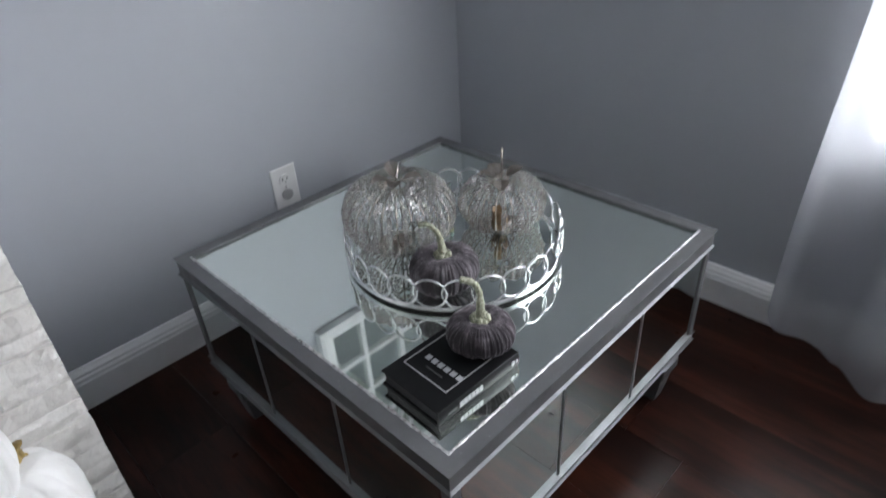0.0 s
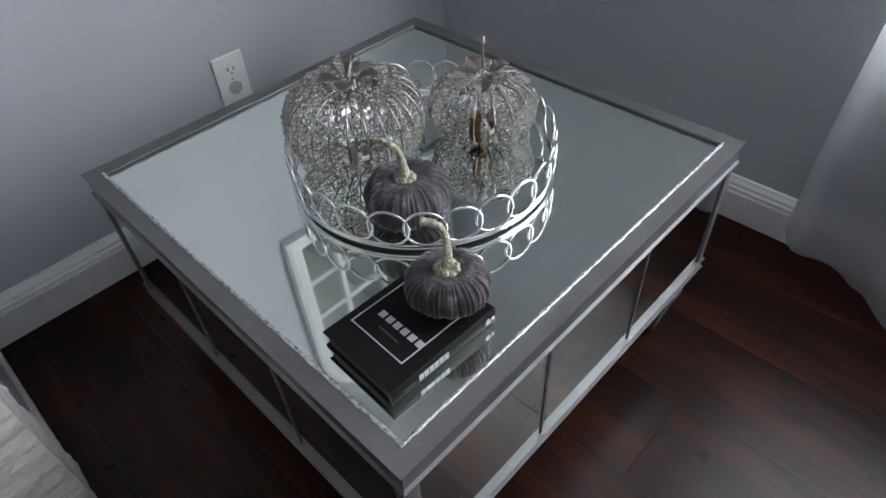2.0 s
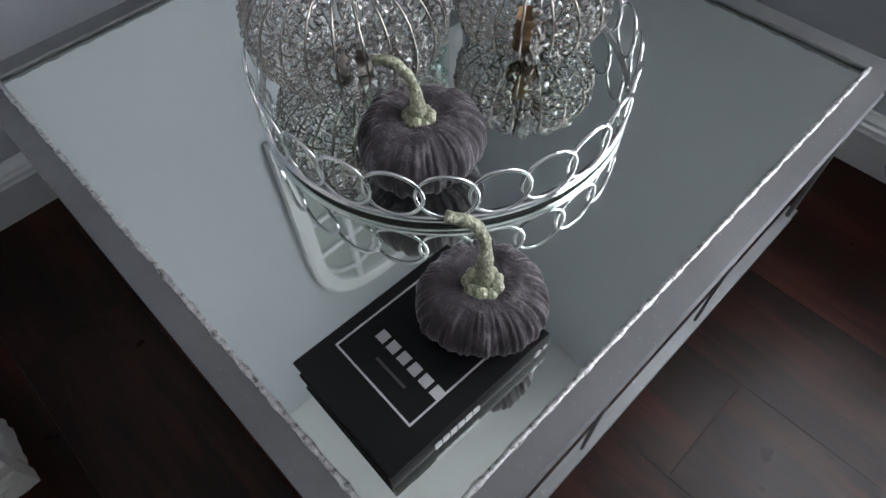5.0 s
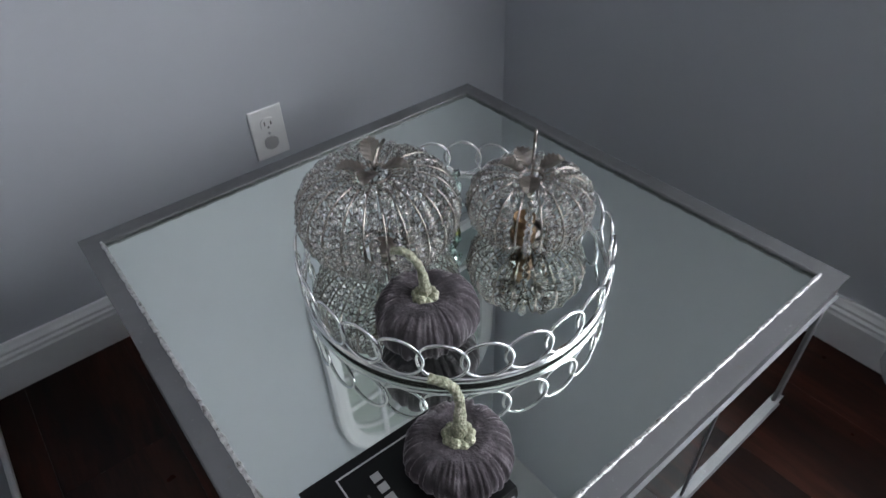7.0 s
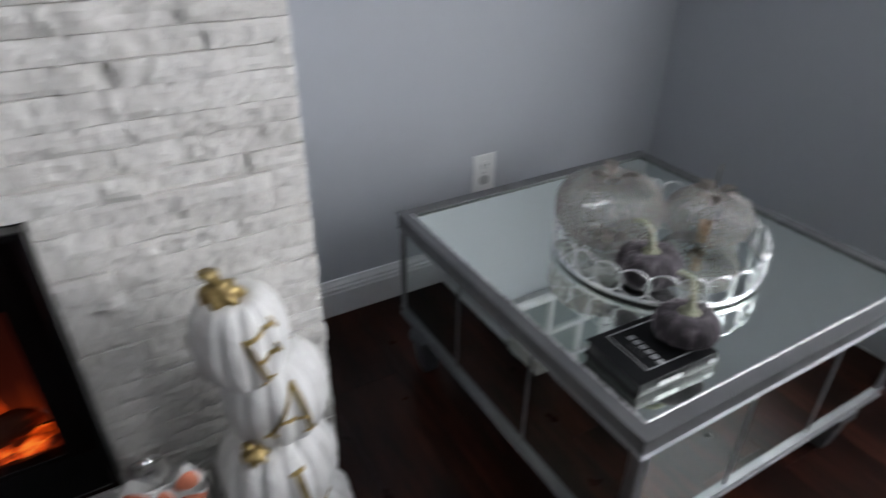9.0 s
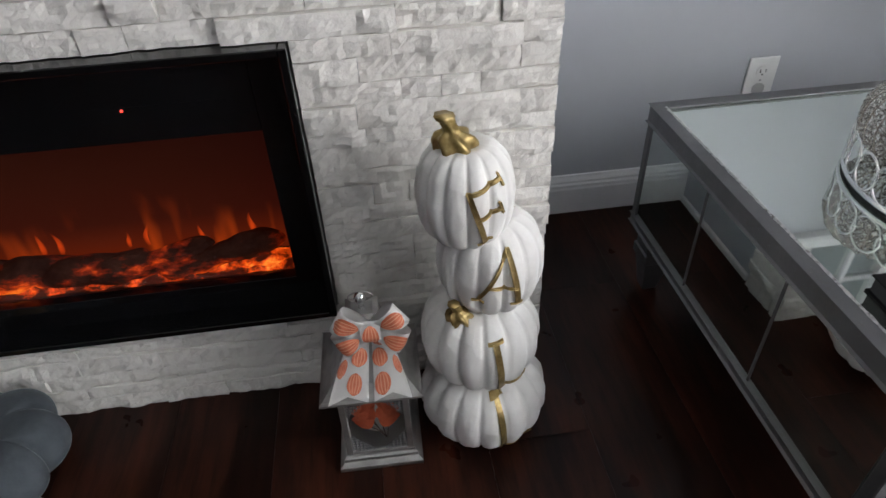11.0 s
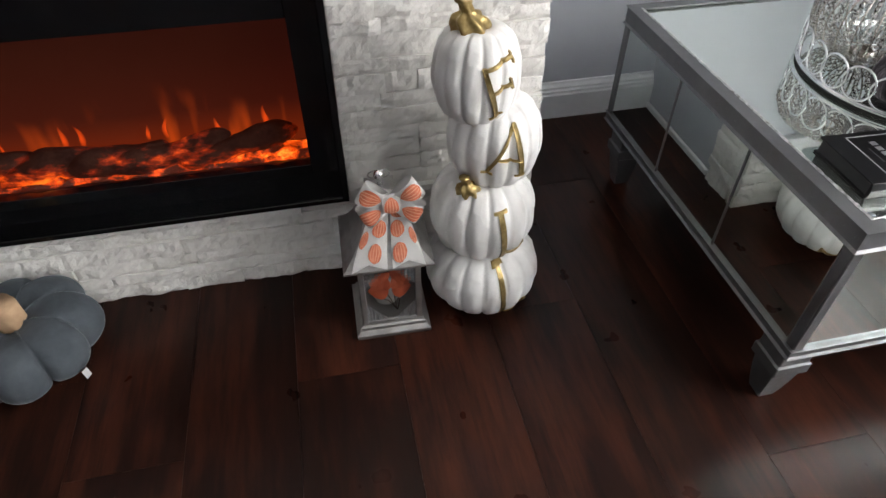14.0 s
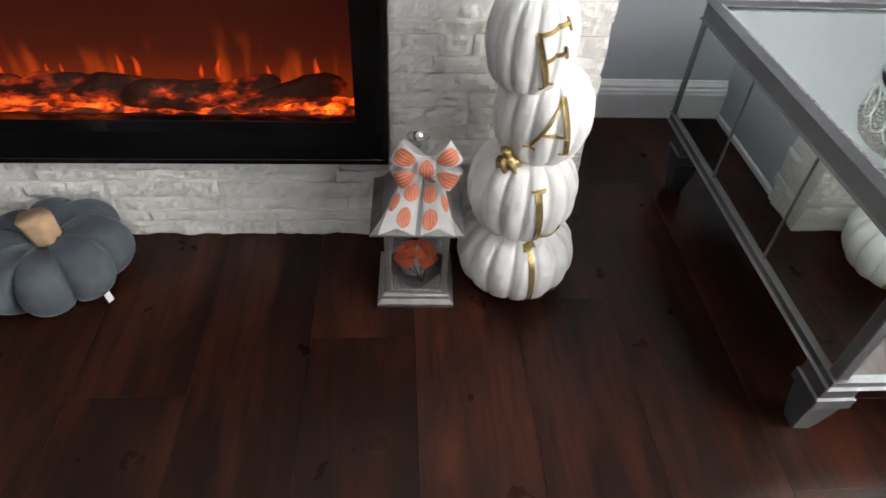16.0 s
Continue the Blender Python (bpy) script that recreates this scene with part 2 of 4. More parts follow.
fire_back = Mat("glowing fire screen", (0.03, 0.008, 0.004), 0.7)
fz = fire_back.n.new("ShaderNodeSeparateXYZ")
fire_back.l.new(fire_back.co, fz.inputs[0])
height = fire_back.math("MULTIPLY", fire_back.math("SUBTRACT", fz.outputs[2], 0.09), 3.7)
haze = fire_back.ramp(height, [(0.0, (0.12, 0.013, 0.003)), (0.25, (0.036, 0.0048, 0.0026)), (0.6, (0.022, 0.0036, 0.0022)), (1.0, (0.014, 0.0028, 0.0018))])
tongues = fire_back.ramp(fire_back.noise(20, 2, 0.5, (1.0, 1.0, 0.22)), [(0.55, 0.0), (0.70, 1.0)])
tall = fire_back.ramp(fire_back.math("ADD", height, fire_back.math("MULTIPLY", fire_back.noise(4, 2), 0.5)), [(0.25, 1.0), (0.62, 0.0)])
fire_back.glow(fire_back.mix(fire_back.math("MULTIPLY", tongues, tall), haze, (0.40, 0.045, 0.005)), 0.8)
log_mat = Mat("resin log with embers", (0.05, 0.03, 0.025), 0.85)
log_mat.color(log_mat.ramp(log_mat.noise(30, 5), [(0.3, (0.010, 0.006, 0.005)), (0.7, (0.040, 0.020, 0.014))]))
lz = log_mat.n.new("ShaderNodeSeparateXYZ")
log_mat.l.new(log_mat.co, lz.inputs[0])
low = log_mat.ramp(log_mat.math("MULTIPLY", log_mat.math("ADD", lz.outputs[2], 0.042), 5.0), [(0.62, 0.95), (0.80, 0.80), (0.95, 0.6)])
ember = log_mat.math("MULTIPLY", log_mat.noise(16, 6, 0.68, (0.6, 1, 1.4)), low)
log_mat.glow(log_mat.ramp(ember, [(0.40, (0.008, 0.0006, 0.0)), (0.465, (0.16, 0.010, 0.001)), (0.53, (0.75, 0.075, 0.006)), (0.62, (1.0, 0.22, 0.02))]), 0.9)
fire_back.set("Specular IOR Level", 0.0)
log_mat.set("Specular IOR Level", 0.1)
log_mat.bump(log_mat.noise(45, 5), 0.8, 0.006)
ember_mat = Mat("glowing ember bed", (0.04, 0.02, 0.015), 0.9)
ember_mat.glow(ember_mat.ramp(ember_mat.noise(24, 5, 0.7), [(0.46, (0.03, 0.002, 0.0)), (0.57, (0.7, 0.06, 0.004)), (0.68, (1.0, 0.26, 0.03))]), 1.2)
ember_mat.bump(ember_mat.noise(80, 4), 0.9, 0.006)
flame = Mat("flame", (0, 0, 0), 1.0)
fn, fl = flame.n, flame.l
em, tr, mx = fn.new("ShaderNodeEmission"), fn.new("ShaderNodeBsdfTransparent"), fn.new("ShaderNodeMixShader")
em.inputs[0].default_value, em.inputs[1].default_value = (1.0, 0.085, 0.010, 1), 0.75
gz = fn.new("ShaderNodeSeparateXYZ")
fl.new(fn.new("ShaderNodeTexCoord").outputs["Generated"], gz.inputs[0])
side = flame.math("ABSOLUTE", flame.math("SUBTRACT", gz.outputs[0], 0.5), 0.0)
fl.new(flame.math("MULTIPLY", flame.ramp(gz.outputs[2], [(0.0, 0.10), (0.35, 0.55), (1.0, 0.0)]), flame.ramp(side, [(0.05, 1.0), (0.48, 0.05)])), mx.inputs[0])
fl.new(tr.outputs[0], mx.inputs[1])
fl.new(em.outputs[0], mx.inputs[2])
fl.new(mx.outputs[0], fn["Material Output"].inputs[0])
red_led = Mat("red indicator light", (0.4, 0.02, 0.02), 0.4)
red_led.glow((1.0, 0.05, 0.03), 2.5)

sheer = Mat("white sheer fabric", (0.42, 0.42, 0.44), 0.9)
tl, tp, m1, m2 = sheer.n.new("ShaderNodeBsdfTranslucent"), sheer.n.new("ShaderNodeBsdfTransparent"), sheer.n.new("ShaderNodeMixShader"), sheer.n.new("ShaderNodeMixShader")
tl.inputs[0].default_value = (0.62, 0.64, 0.68, 1)
m1.inputs[0].default_value, m2.inputs[0].default_value = 0.55, 0.34
sheer.l.new(sheer.b.outputs[0], m1.inputs[1])
sheer.l.new(tl.outputs[0], m1.inputs[2])
sheer.l.new(m1.outputs[0], m2.inputs[1])
sheer.l.new(tp.outputs[0], m2.inputs[2])
sheer.l.new(m2.outputs[0], sheer.n["Material Output"].inputs[0])
sheer.bump(sheer.noise(500, 2), 0.2, 0.0005)
outside = Mat("overcast daylight", (0, 0, 0), 1.0)
outside.glow((0.90, 0.95, 1.0), 3.0)
clear_glass = Mat("window glass", (1, 1, 1), 0.0, 0.0, Transmission_Weight=1.0, IOR=1.45)

# ---- builders ----


def mesh_of(name, bm, material, smooth=False):
    me = bpy.data.meshes.new(name)
    bmesh.ops.recalc_face_normals(bm, faces=bm.faces)
    if smooth:
        for f in bm.faces:
            f.smooth = True
    bm.to_mesh(me)
    bm.free()
    me.materials.append(material.m)
    return me


def part(name, bm, material, parent, label="", at=None, smooth=False):
    ob = new(name, mesh_of(name, bm, material, smooth))
    ob.parent = parent
    if at is not None:
        ob.matrix_basis = at
    if label:
        ob["label"] = label
    return ob


def thing(name, at, label, category, group="", kind=""):
    ob = new(name)
    ob.empty_display_size = 0.05
    ob.matrix_basis = at if isinstance(at, Matrix) else Matrix.Translation(at)
    return tagged(ob, label, category, group, kind)


def add_box(bm, x0, x1, y0, y1, z0, z1, bevel=0.0, seg=1):
    made = bmesh.ops.create_cube(bm, size=1.0)["verts"]
    m = Matrix.Translation(((x0 + x1) / 2, (y0 + y1) / 2, (z0 + z1) / 2)) @ Matrix.Diagonal((x1 - x0, y1 - y0, z1 - z0, 1))
    bmesh.ops.transform(bm, matrix=m, verts=made)
    if bevel:
        edges = list({e for v in made for e in v.link_edges})
        bmesh.ops.bevel(bm, geom=edges, offset=bevel, segments=seg, profile=0.5, affect="EDGES")
    return bm


def box(x0, x1, y0, y1, z0, z1, bevel=0.0, seg=1):
    return add_box(bmesh.new(), x0, x1, y0, y1, z0, z1, bevel, seg)


def sheet(bm, grid, close_u=False, close_v=False):
    """Faces over a grid of points, row by row."""
    rows = [[bm.verts.new(p) for p in row] for row in grid]
    nu, nv = len(rows), len(rows[0])
    for i in range(nu if close_u else nu - 1):
        for j in range(nv if close_v else nv - 1):
            bm.faces.new((rows[i][j], rows[(i + 1) % nu][j], rows[(i + 1) % nu][(j + 1) % nv], rows[i][(j + 1) % nv]))
    return rows


def add_tube(bm, pts, radius, sides=8, closed=False, taper=None):
    """A round bar along points."""
    pts = [Vector(p) for p in pts]
    n = len(pts)
    grid = []
    side = None
    for i, p in enumerate(pts):
        a = pts[(i - 1) % n] if closed or i else p
        b = pts[(i + 1) % n] if closed or i < n - 1 else p
        t = (b - a).normalized()
        if side is None:
            side = t.orthogonal().normalized()
        side = (side - t * side.dot(t)).normalized()
        up = t.cross(side)
        r = radius * (taper(i / max(1, n - 1)) if taper else 1)
        grid.append([p + (side * math.cos(k * math.tau / sides) + up * math.sin(k * math.tau / sides)) * r for k in range(sides)])
    rows = sheet(bm, grid, closed, True)
    if not closed:
        bm.faces.new(rows[0][::-1])
        bm.faces.new(rows[-1])
    return bm


def tube(pts, radius, sides=8, closed=False, taper=None):
    return add_tube(bmesh.new(), pts, radius, sides, closed, taper)


def revolve(profile, sides=32, bm=None):
    """A turned form from (radius, height) pairs, bottom to top."""
    bm = bm or bmesh.new()
    grid = [[(r * math.cos(k * math.tau / sides), r * math.sin(k * math.tau / sides), z) for k in range(sides)] for r, z in profile]
    rows = sheet(bm, grid, False, True)
    if profile[0][0] > 1e-6:
        bm.faces.new(rows[0][::-1])
    if profile[-1][0] > 1e-6:
        bm.faces.new(rows[-1])
    bmesh.ops.remove_doubles(bm, verts=bm.verts, dist=1e-6)
    return bm


def lathe_profile(v, dip_top=0.2, dip_bottom=0.1):
    """Radius and height of a pumpkin's section, both 0 to 1, for v from 0 at the bottom pole to 1 at the top."""
    a = math.pi * v
    r = math.sin(a) ** 0.72
    z = 0.5 - 0.5 * math.cos(a)
    if v > 0.5:
        z -= dip_top * (1 - r) ** 1.6
    else:
        z += dip_bottom * (1 - r) ** 1.6
    return r, z


def pumpkin_surface(radius, height, lobes, groove, dip=0.25, nu=96, nv=28, extra=None):
    grid = []
    for j in range(nv + 1):
        r, z = lathe_profile(0.012 + 0.976 * j / nv, dip)
        row = []
        for i in range(nu):
            u = math.tau * i / nu
            wave = abs(math.cos(lobes * u / 2)) ** 0.55
            k = radius * r * (1 - groove * (1 - wave))
            h = z * height
            if extra:
                k, h = extra(u, j / nv, k, h)
            row.append((k * math.cos(u), k * math.sin(u), h))
        grid.append(row)
    bm = bmesh.new()
    rows = sheet(bm, grid, False, True)
    bm.faces.new(rows[0][::-1])
    bm.faces.new(rows[-1])
    return bm


def bent_box(name, x0, x1, y0, y1, z0, z1, material, label="", kind="structure", category=""):
    ob = new(name, mesh_of(name, box(x0, x1, y0, y1, z0, z1), material))
    return tagged(ob, label, category, "", kind)

# ---- structure ----
BX0, BX1, BF = -2.35, -0.352, -0.490
WEST, EAST, SOUTH, TOP = -4.2, 1.075, -4.4, 2.45
bent_box("wall_north", WEST - 0.12, EAST + 0.14, 0.0, 0.12, 0.0, TOP, wall_paint, "pale blue-grey painted wall")
bent_box("wall_west", WEST - 0.12, WEST, SOUTH, 0.0, 0.0, TOP, wall_paint, "pale blue-grey painted wall")
bent_box("wall_south", WEST - 0.12, EAST + 0.14, SOUTH - 0.12, SOUTH, 0.0, TOP, wall_paint, "pale blue-grey painted wall")
bent_box("ceiling", WEST - 0.12, EAST + 0.14, SOUTH - 0.12, 0.12, TOP, TOP + 0.1, ceiling_paint, "flat white ceiling")
SILL, HEAD = 0.54, 2.02
# first is the curtained window; the second is an unseen addition for fill light
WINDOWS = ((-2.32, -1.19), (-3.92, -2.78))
bm = bmesh.new()
for y0, y1 in ((SOUTH, -3.92), (-2.78, -2.32), (-1.19, 0.0)):
    add_box(bm, EAST, EAST + 0.14, y0, y1, 0, TOP)
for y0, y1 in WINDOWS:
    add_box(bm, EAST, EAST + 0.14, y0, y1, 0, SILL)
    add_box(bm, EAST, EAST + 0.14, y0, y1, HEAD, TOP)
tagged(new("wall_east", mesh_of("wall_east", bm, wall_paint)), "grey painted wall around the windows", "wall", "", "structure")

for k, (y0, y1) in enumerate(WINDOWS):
    win = thing("window_%d" % (k + 1), (EAST, (y0 + y1) / 2, SILL), "bright white sash window, window_1 behind a sheer curtain, window_2 added unseen", "window", "", "structure")
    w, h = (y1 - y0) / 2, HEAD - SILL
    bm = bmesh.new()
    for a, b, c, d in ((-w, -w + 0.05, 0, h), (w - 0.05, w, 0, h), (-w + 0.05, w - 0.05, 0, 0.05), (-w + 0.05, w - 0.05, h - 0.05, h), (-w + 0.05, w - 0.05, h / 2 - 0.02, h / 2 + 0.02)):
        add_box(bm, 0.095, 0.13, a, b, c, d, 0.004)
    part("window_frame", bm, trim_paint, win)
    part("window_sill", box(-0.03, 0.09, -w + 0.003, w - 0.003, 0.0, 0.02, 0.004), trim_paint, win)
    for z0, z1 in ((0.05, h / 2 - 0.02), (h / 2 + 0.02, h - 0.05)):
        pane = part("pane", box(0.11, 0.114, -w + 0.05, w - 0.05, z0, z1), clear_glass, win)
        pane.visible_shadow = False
bm = bmesh.new()
add_box(bm, 1.60, 1.61, SOUTH - 1.5, 1.0, -0.5, 3.6)
tagged(new("backdrop", mesh_of("backdrop", bm, outside)), "bright overcast daylight outside the window", "backdrop", "", "structure")


def baseboard(x0, y0, x1, y1, nx, ny):
    """A moulded board from one floor point to another; (nx, ny) points into the room."""
    prof = [(0.0, 0.0), (0.024, 0.0), (0.024, 0.074), (0.021, 0.079), (0.021, 0.086), (0.016, 0.090), (0.016, 0.096), (0.010, 0.103), (0.007, 0.109), (0.0, 0.109)]
    bm = bmesh.new()
    grid = [[(x + nx * d, y + ny * d, z) for d, z in prof] for x, y in ((x0, y0), (x1, y1))]
    rows = sheet(bm, grid, False, True)
    bm.faces.new(rows[0])
    bm.faces.new(rows[1][::-1])
    return tagged(new("baseboard", mesh_of("baseboard", bm, trim_paint)), "white moulded baseboard along the grey wall", "baseboard", "", "structure")


baseboard(BX1 + 0.001, -0.0005, EAST - 0.0245, -0.0005, 0, -1)
baseboard(EAST - 0.0005, 0.0, EAST - 0.0005, SOUTH, -1, 0)
baseboard(WEST, -0.0005, -2.36, -0.0005, 0, -1)

# chimney breast
bm = bmesh.new()
FX0, FX1, FZ0, FZ1 = -1.999, -0.729, 0.211, 0.707
for x0, x1, y0, z0, z1 in ((BX0, FX0 - 0.02, BF, 0, TOP), (FX1 + 0.02, BX1, BF, 0, TOP), (FX0 - 0.02, FX1 + 0.02, BF, 0, FZ0 - 0.02), (FX0 - 0.02, FX1 + 0.02, BF, FZ1 + 0.02, TOP), (FX0 - 0.02, FX1 + 0.02, -0.30, FZ0 - 0.02, FZ1 + 0.02)):
    add_box(bm, x0, x1, y0, -0.0005, z0, z1)
breast = tagged(new("chimney_breast", mesh_of("chimney_breast", bm, wall_paint)), "chimney breast clad in white split-face stone", "wall", "", "structure")

tagged(new("trim", mesh_of("trim", box(BX1 + 0.0002, BX1 + 0.01, -0.38, -0.026, 0.0, 0.019, 0.003), trim_paint)), "thin white shoe moulding along the breast", "trim", "", "structure")

# outlet
plate = thing("wall_outlet", (0.360, 0.0, 0.2745), "white duplex outlet plate with one grey capped socket", "outlet")
part("plate", box(-0.0395, 0.0395, -0.006, -0.0003, 0.0, 0.119, 0.003, 2), plastic, plate)
for z, m in ((0.0825, plastic), (0.0365, grey_plastic)):
    bm = bmesh.new()
    rows = []
    for d in (-0.0055, -0.009):
        rows.append([(0.0165 * max(-0.92, min(0.92, math.cos(a))) * 1.06, d, z + 0.0155 * math.sin(a)) for a in [k * math.tau / 28 for k in range(28)]])
    r = sheet(bm, rows, False, True)
    bm.faces.new(r[1])
    face = part("receptacle", bm, m, plate)
    if m is grey_plastic:
        continue
    for x0, x1, a, b in ((-0.0085, -0.006, z - 0.002, z + 0.007), (0.006, 0.0085, z - 0.002, z + 0.006), (-0.002, 0.002, z - 0.009, z - 0.005)):
        part("slot", box(x0, x1, -0.0094, -0.0085, a, b), slot_dark, face)
part("screw", revolve([(0.003, 0), (0.003, 0.0016), (0.0, 0.002)], 12), grey_plastic, plate, "", Matrix.Translation((0, -0.0058, 0.0595)) @ pose(0, 0, 0, 90, 0, 0))

# window-pane mirror high on the wall
wm = thing("windowpane_mirror", (0.692, -0.001, 1.080), "white arched windowpane mirror hung on the grey wall", "mirror")
HW, RECT, RISE = 0.340, 0.53, 0.335


def arch_top(x, half, rise):
    return RECT + rise * max(0.0, 1 - abs(x / half) ** 2.6) ** (1 / 2.6)


def arch_loop(inset):
    half, rise = HW - inset, RISE - inset
    pts = [(-half, inset), (half, inset)]
    for k in range(41):
        x = half * math.cos(math.pi * k / 40)
        pts.append((x, arch_top(x, half, rise)))
    return pts


bm = bmesh.new()
rings = [[(x, -d, z) for x, z in arch_loop(i)] for i, d in ((0.0, 0.0), (0.0, 0.028), (0.012, 0.034), (0.034, 0.030), (0.05, 0.022), (0.05, 0.0))]
sheet(bm, rings, True, True)
part("frame", bm, trim_paint, wm, "white moulded frame")
bm = bmesh.new()
bm.faces.new([bm.verts.new((x, -0.006, z)) for x, z in arch_loop(0.048)])
part("glass", bm, mirror, wm)
for x in (-0.166, 0.0, 0.166):
    part("muntin", box(x - 0.009, x + 0.009, -0.02, -0.0065, 0.049, arch_top(x, HW - 0.05, RISE - 0.05), 0.003), trim_paint, wm)
for z in (0.215, 0.38, 0.545):
    part("muntin", box(-HW + 0.049, HW - 0.049, -0.018, -0.0068, z - 0.009, z + 0.009, 0.003), trim_paint, wm)
for x0 in (-0.166, 0.166):
    part("muntin", tube([(x0 + s * 0.148 * math.cos(a), -0.012, RECT - 0.02 + 0.2 * math.sin(a)) for s in (1,) for a in [math.pi * k / 16 for k in range(17)]], 0.008, 6), trim_paint, wm)

# curtain
bm = bmesh.new()
cols = []
for i in range(121):
    s = i / 120
    y = -1.130 - 1.26 * s
    col = []
    for j in range(33):
        hem = 0.010 + 0.050 * max(0.0, 1 - (s / 0.13) ** 4)
        z = hem + (2.212 - hem) * j / 32
        low = max(0.0, 1 - z / 0.9)
        fold = math.sin(s * 34 + 0.6 * math.sin(s * 9)) * (0.020 + 0.012 * low) + 0.008 * math.sin(s * 71 + z * 1.3)
        out = 0.052 + 0.035 * low * min(1, s * 6) - 0.025 * max(0, 1 - s * 16)
        col.append((EAST - 0.03 - max(0.003, out + fold), y + 0.02 * low * (1 - s) + 0.006 * math.sin(z * 5 + s * 20), z))
    cols.append(col)
sheet(bm, cols)
curtain = new("curtain", mesh_of("curtain", bm, sheer, True))
tagged(curtain, "white sheer curtain hanging to the floor before the window", "curtain")

# ---- mirrored table ----
TX0, TX1, TY0, TY1, TZ = -0.0715, 0.682, -1.054, -0.300, 0.447
table = thing("mirrored_table", ((TX0 + TX1) / 2, (TY0 + TY1) / 2, 0), "square mirrored table with worn silver-leaf frame", "table")
hx, hy = (TX1 - TX0) / 2, (TY1 - TY0) / 2
FW = 0.0205


def rail_ring(outer, inner, z0, z1, lip=0.0):
    """Four mitred rails as separate meshes; section with eased edges."""
    rails = []
    for side in range(4):
        bm = bmesh.new()
        e = 0.004
        sect = [(inner, z0), (outer - e, z0), (outer, z0 + e), (outer, z1 - e), (outer - e, z1), (inner + e, z1), (inner, z1 - e - lip)]
        grid = []
        for end in (-1, 1):
            row = []
            for d, z in sect:
                if side % 2 == 0:
                    sgn = 1 if side == 0 else -1
                    row.append((end * (hx - d), sgn * (hy - d), z))
                else:
                    sgn = 1 if side == 1 else -1
                    row.append((sgn * (hx - d), end * (hy - d), z))
            grid.append(row)
        rows = sheet(bm, grid, False, True)
        bm.faces.new(rows[0])
        bm.faces.new(rows[1][::-1])
        rails.append(bm)
    return rails


for bm in rail_ring(0.0, FW, 0.409, TZ, 0.002):
    part("top_rail", bm, silver, table, "worn silver-leaf rail")
# narrow raised bead along the glass
for side in range(4):
    bm = bmesh.new()
    long = (hx if side % 2 == 0 else hy) - FW
    n = 90
    grid = []
    for i in range(n + 1):
        s = -long + 2 * long * i / n
        off = (hy if side % 2 == 0 else hx) - FW - 0.0026
        wob = 0.0005 * math.sin(i * 2.3) + 0.0005 * math.sin(i * 5.1)
        ring = [(off + (0.0032 + wob) * math.cos(a), TZ - 0.0014 + (0.0030 + wob) * math.sin(a)) for a in [k * math.tau / 6 for k in range(6)]]
        sg = 1 if side < 2 else -1
        grid.append([((s, sg * o, z) if side % 2 == 0 else (sg * o, s, z)) for o, z in ring])
    sheet(bm, grid, False, True)
    # two near sides get the brighter flecked silver, two far sides the rail's silver
    part("bead_moulding", bm, bright_silver if side > 1 else silver, table, "bright flecked silver bead" if side > 1 else "", smooth=True)
for bm in rail_ring(0.001, 0.010, 0.166, 0.187):
    part("bottom_rail", bm, silver, table)
part("top_mirror", box(-hx + FW - 0.002, hx - FW + 0.002, -hy + FW - 0.002, hy - FW + 0.002, 0.434, 0.4425), top_mirror, table, "large clear mirror panel")
for sx in (-1, 1):
    for sy in (-1, 1):
        x0, x1 = sorted((sx * (hx - 0.001), sx * (hx - 0.021)))
        y0, y1 = sorted((sy * (hy - 0.001), sy * (hy - 0.021)))
        part("post", box(x0, x1, y0, y1, 0.1875, 0.4085, 0.002), silver, table)
        bm = bmesh.new()
        cx, cy = sx * (hx - 0.048), sy * (hy - 0.048)
        rows = []
        for half, z in ((0.016, 0.001), (0.019, 0.02), (0.024, 0.055), (0.028, 0.084), (0.034, 0.090), (0.034, 0.112), (0.030, 0.115), (0.030, 0.1655)):
            rows.append([(cx + half * a, cy + half * b, z) for a, b in ((-1, -1), (1, -1), (1, 1), (-1, 1))])
        r = sheet(bm, rows, False, True)
        bm.faces.new(r[0][::-1])
        bm.faces.new(r[-1])
        bmesh.ops.bevel(bm, geom=[e for e in bm.edges if abs(e.verts[0].co.z - e.verts[1].co.z) > 0.003], offset=0.002, segments=1, affect="EDGES")
        part("foot", bm, silver, table)
part("underside", box(-hx + 0.03, hx - 0.03, -hy + 0.03, hy - 0.03, 0.170, 0.1865), black_metal, table, "dark board under the table")
for side in range(4):
    half = (hx if side % 2 == 0 else hy) - 0.021
    off = (hy if side % 2 == 0 else hx) - 0.004
    sg = 1 if side < 2 else -1
    for k in range(3):
        a0, a1 = -half + 2 * half * k / 3 + 0.0022, -half + 2 * half * (k + 1) / 3 - 0.0022
        if side % 2 == 0:
            bm = box(a0, a1, *sorted((sg * off, sg * (off - 0.005))), 0.1876, 0.4087, 0.0015)
        else:
            bm = box(*sorted((sg * off, sg * (off - 0.005))), a0, a1, 0.1876, 0.4087, 0.0015)
        part("side_mirror", bm, mirror, table)
    for k in (1, 2):
        a = -half + 2 * half * k / 3
        if side % 2 == 0:
            bm = box(a - 0.0028, a + 0.0028, *sorted((sg * (off + 0.0018), sg * (off - 0.004))), 0.1876, 0.4085, 0.0006)
        else:
            bm = box(*sorted((sg * (off + 0.0018), sg * (off - 0.004))), a - 0.0028, a + 0.0028, 0.1876, 0.4085, 0.001)
        part("divider", bm, silver, table)
TOPZ = 0.4425

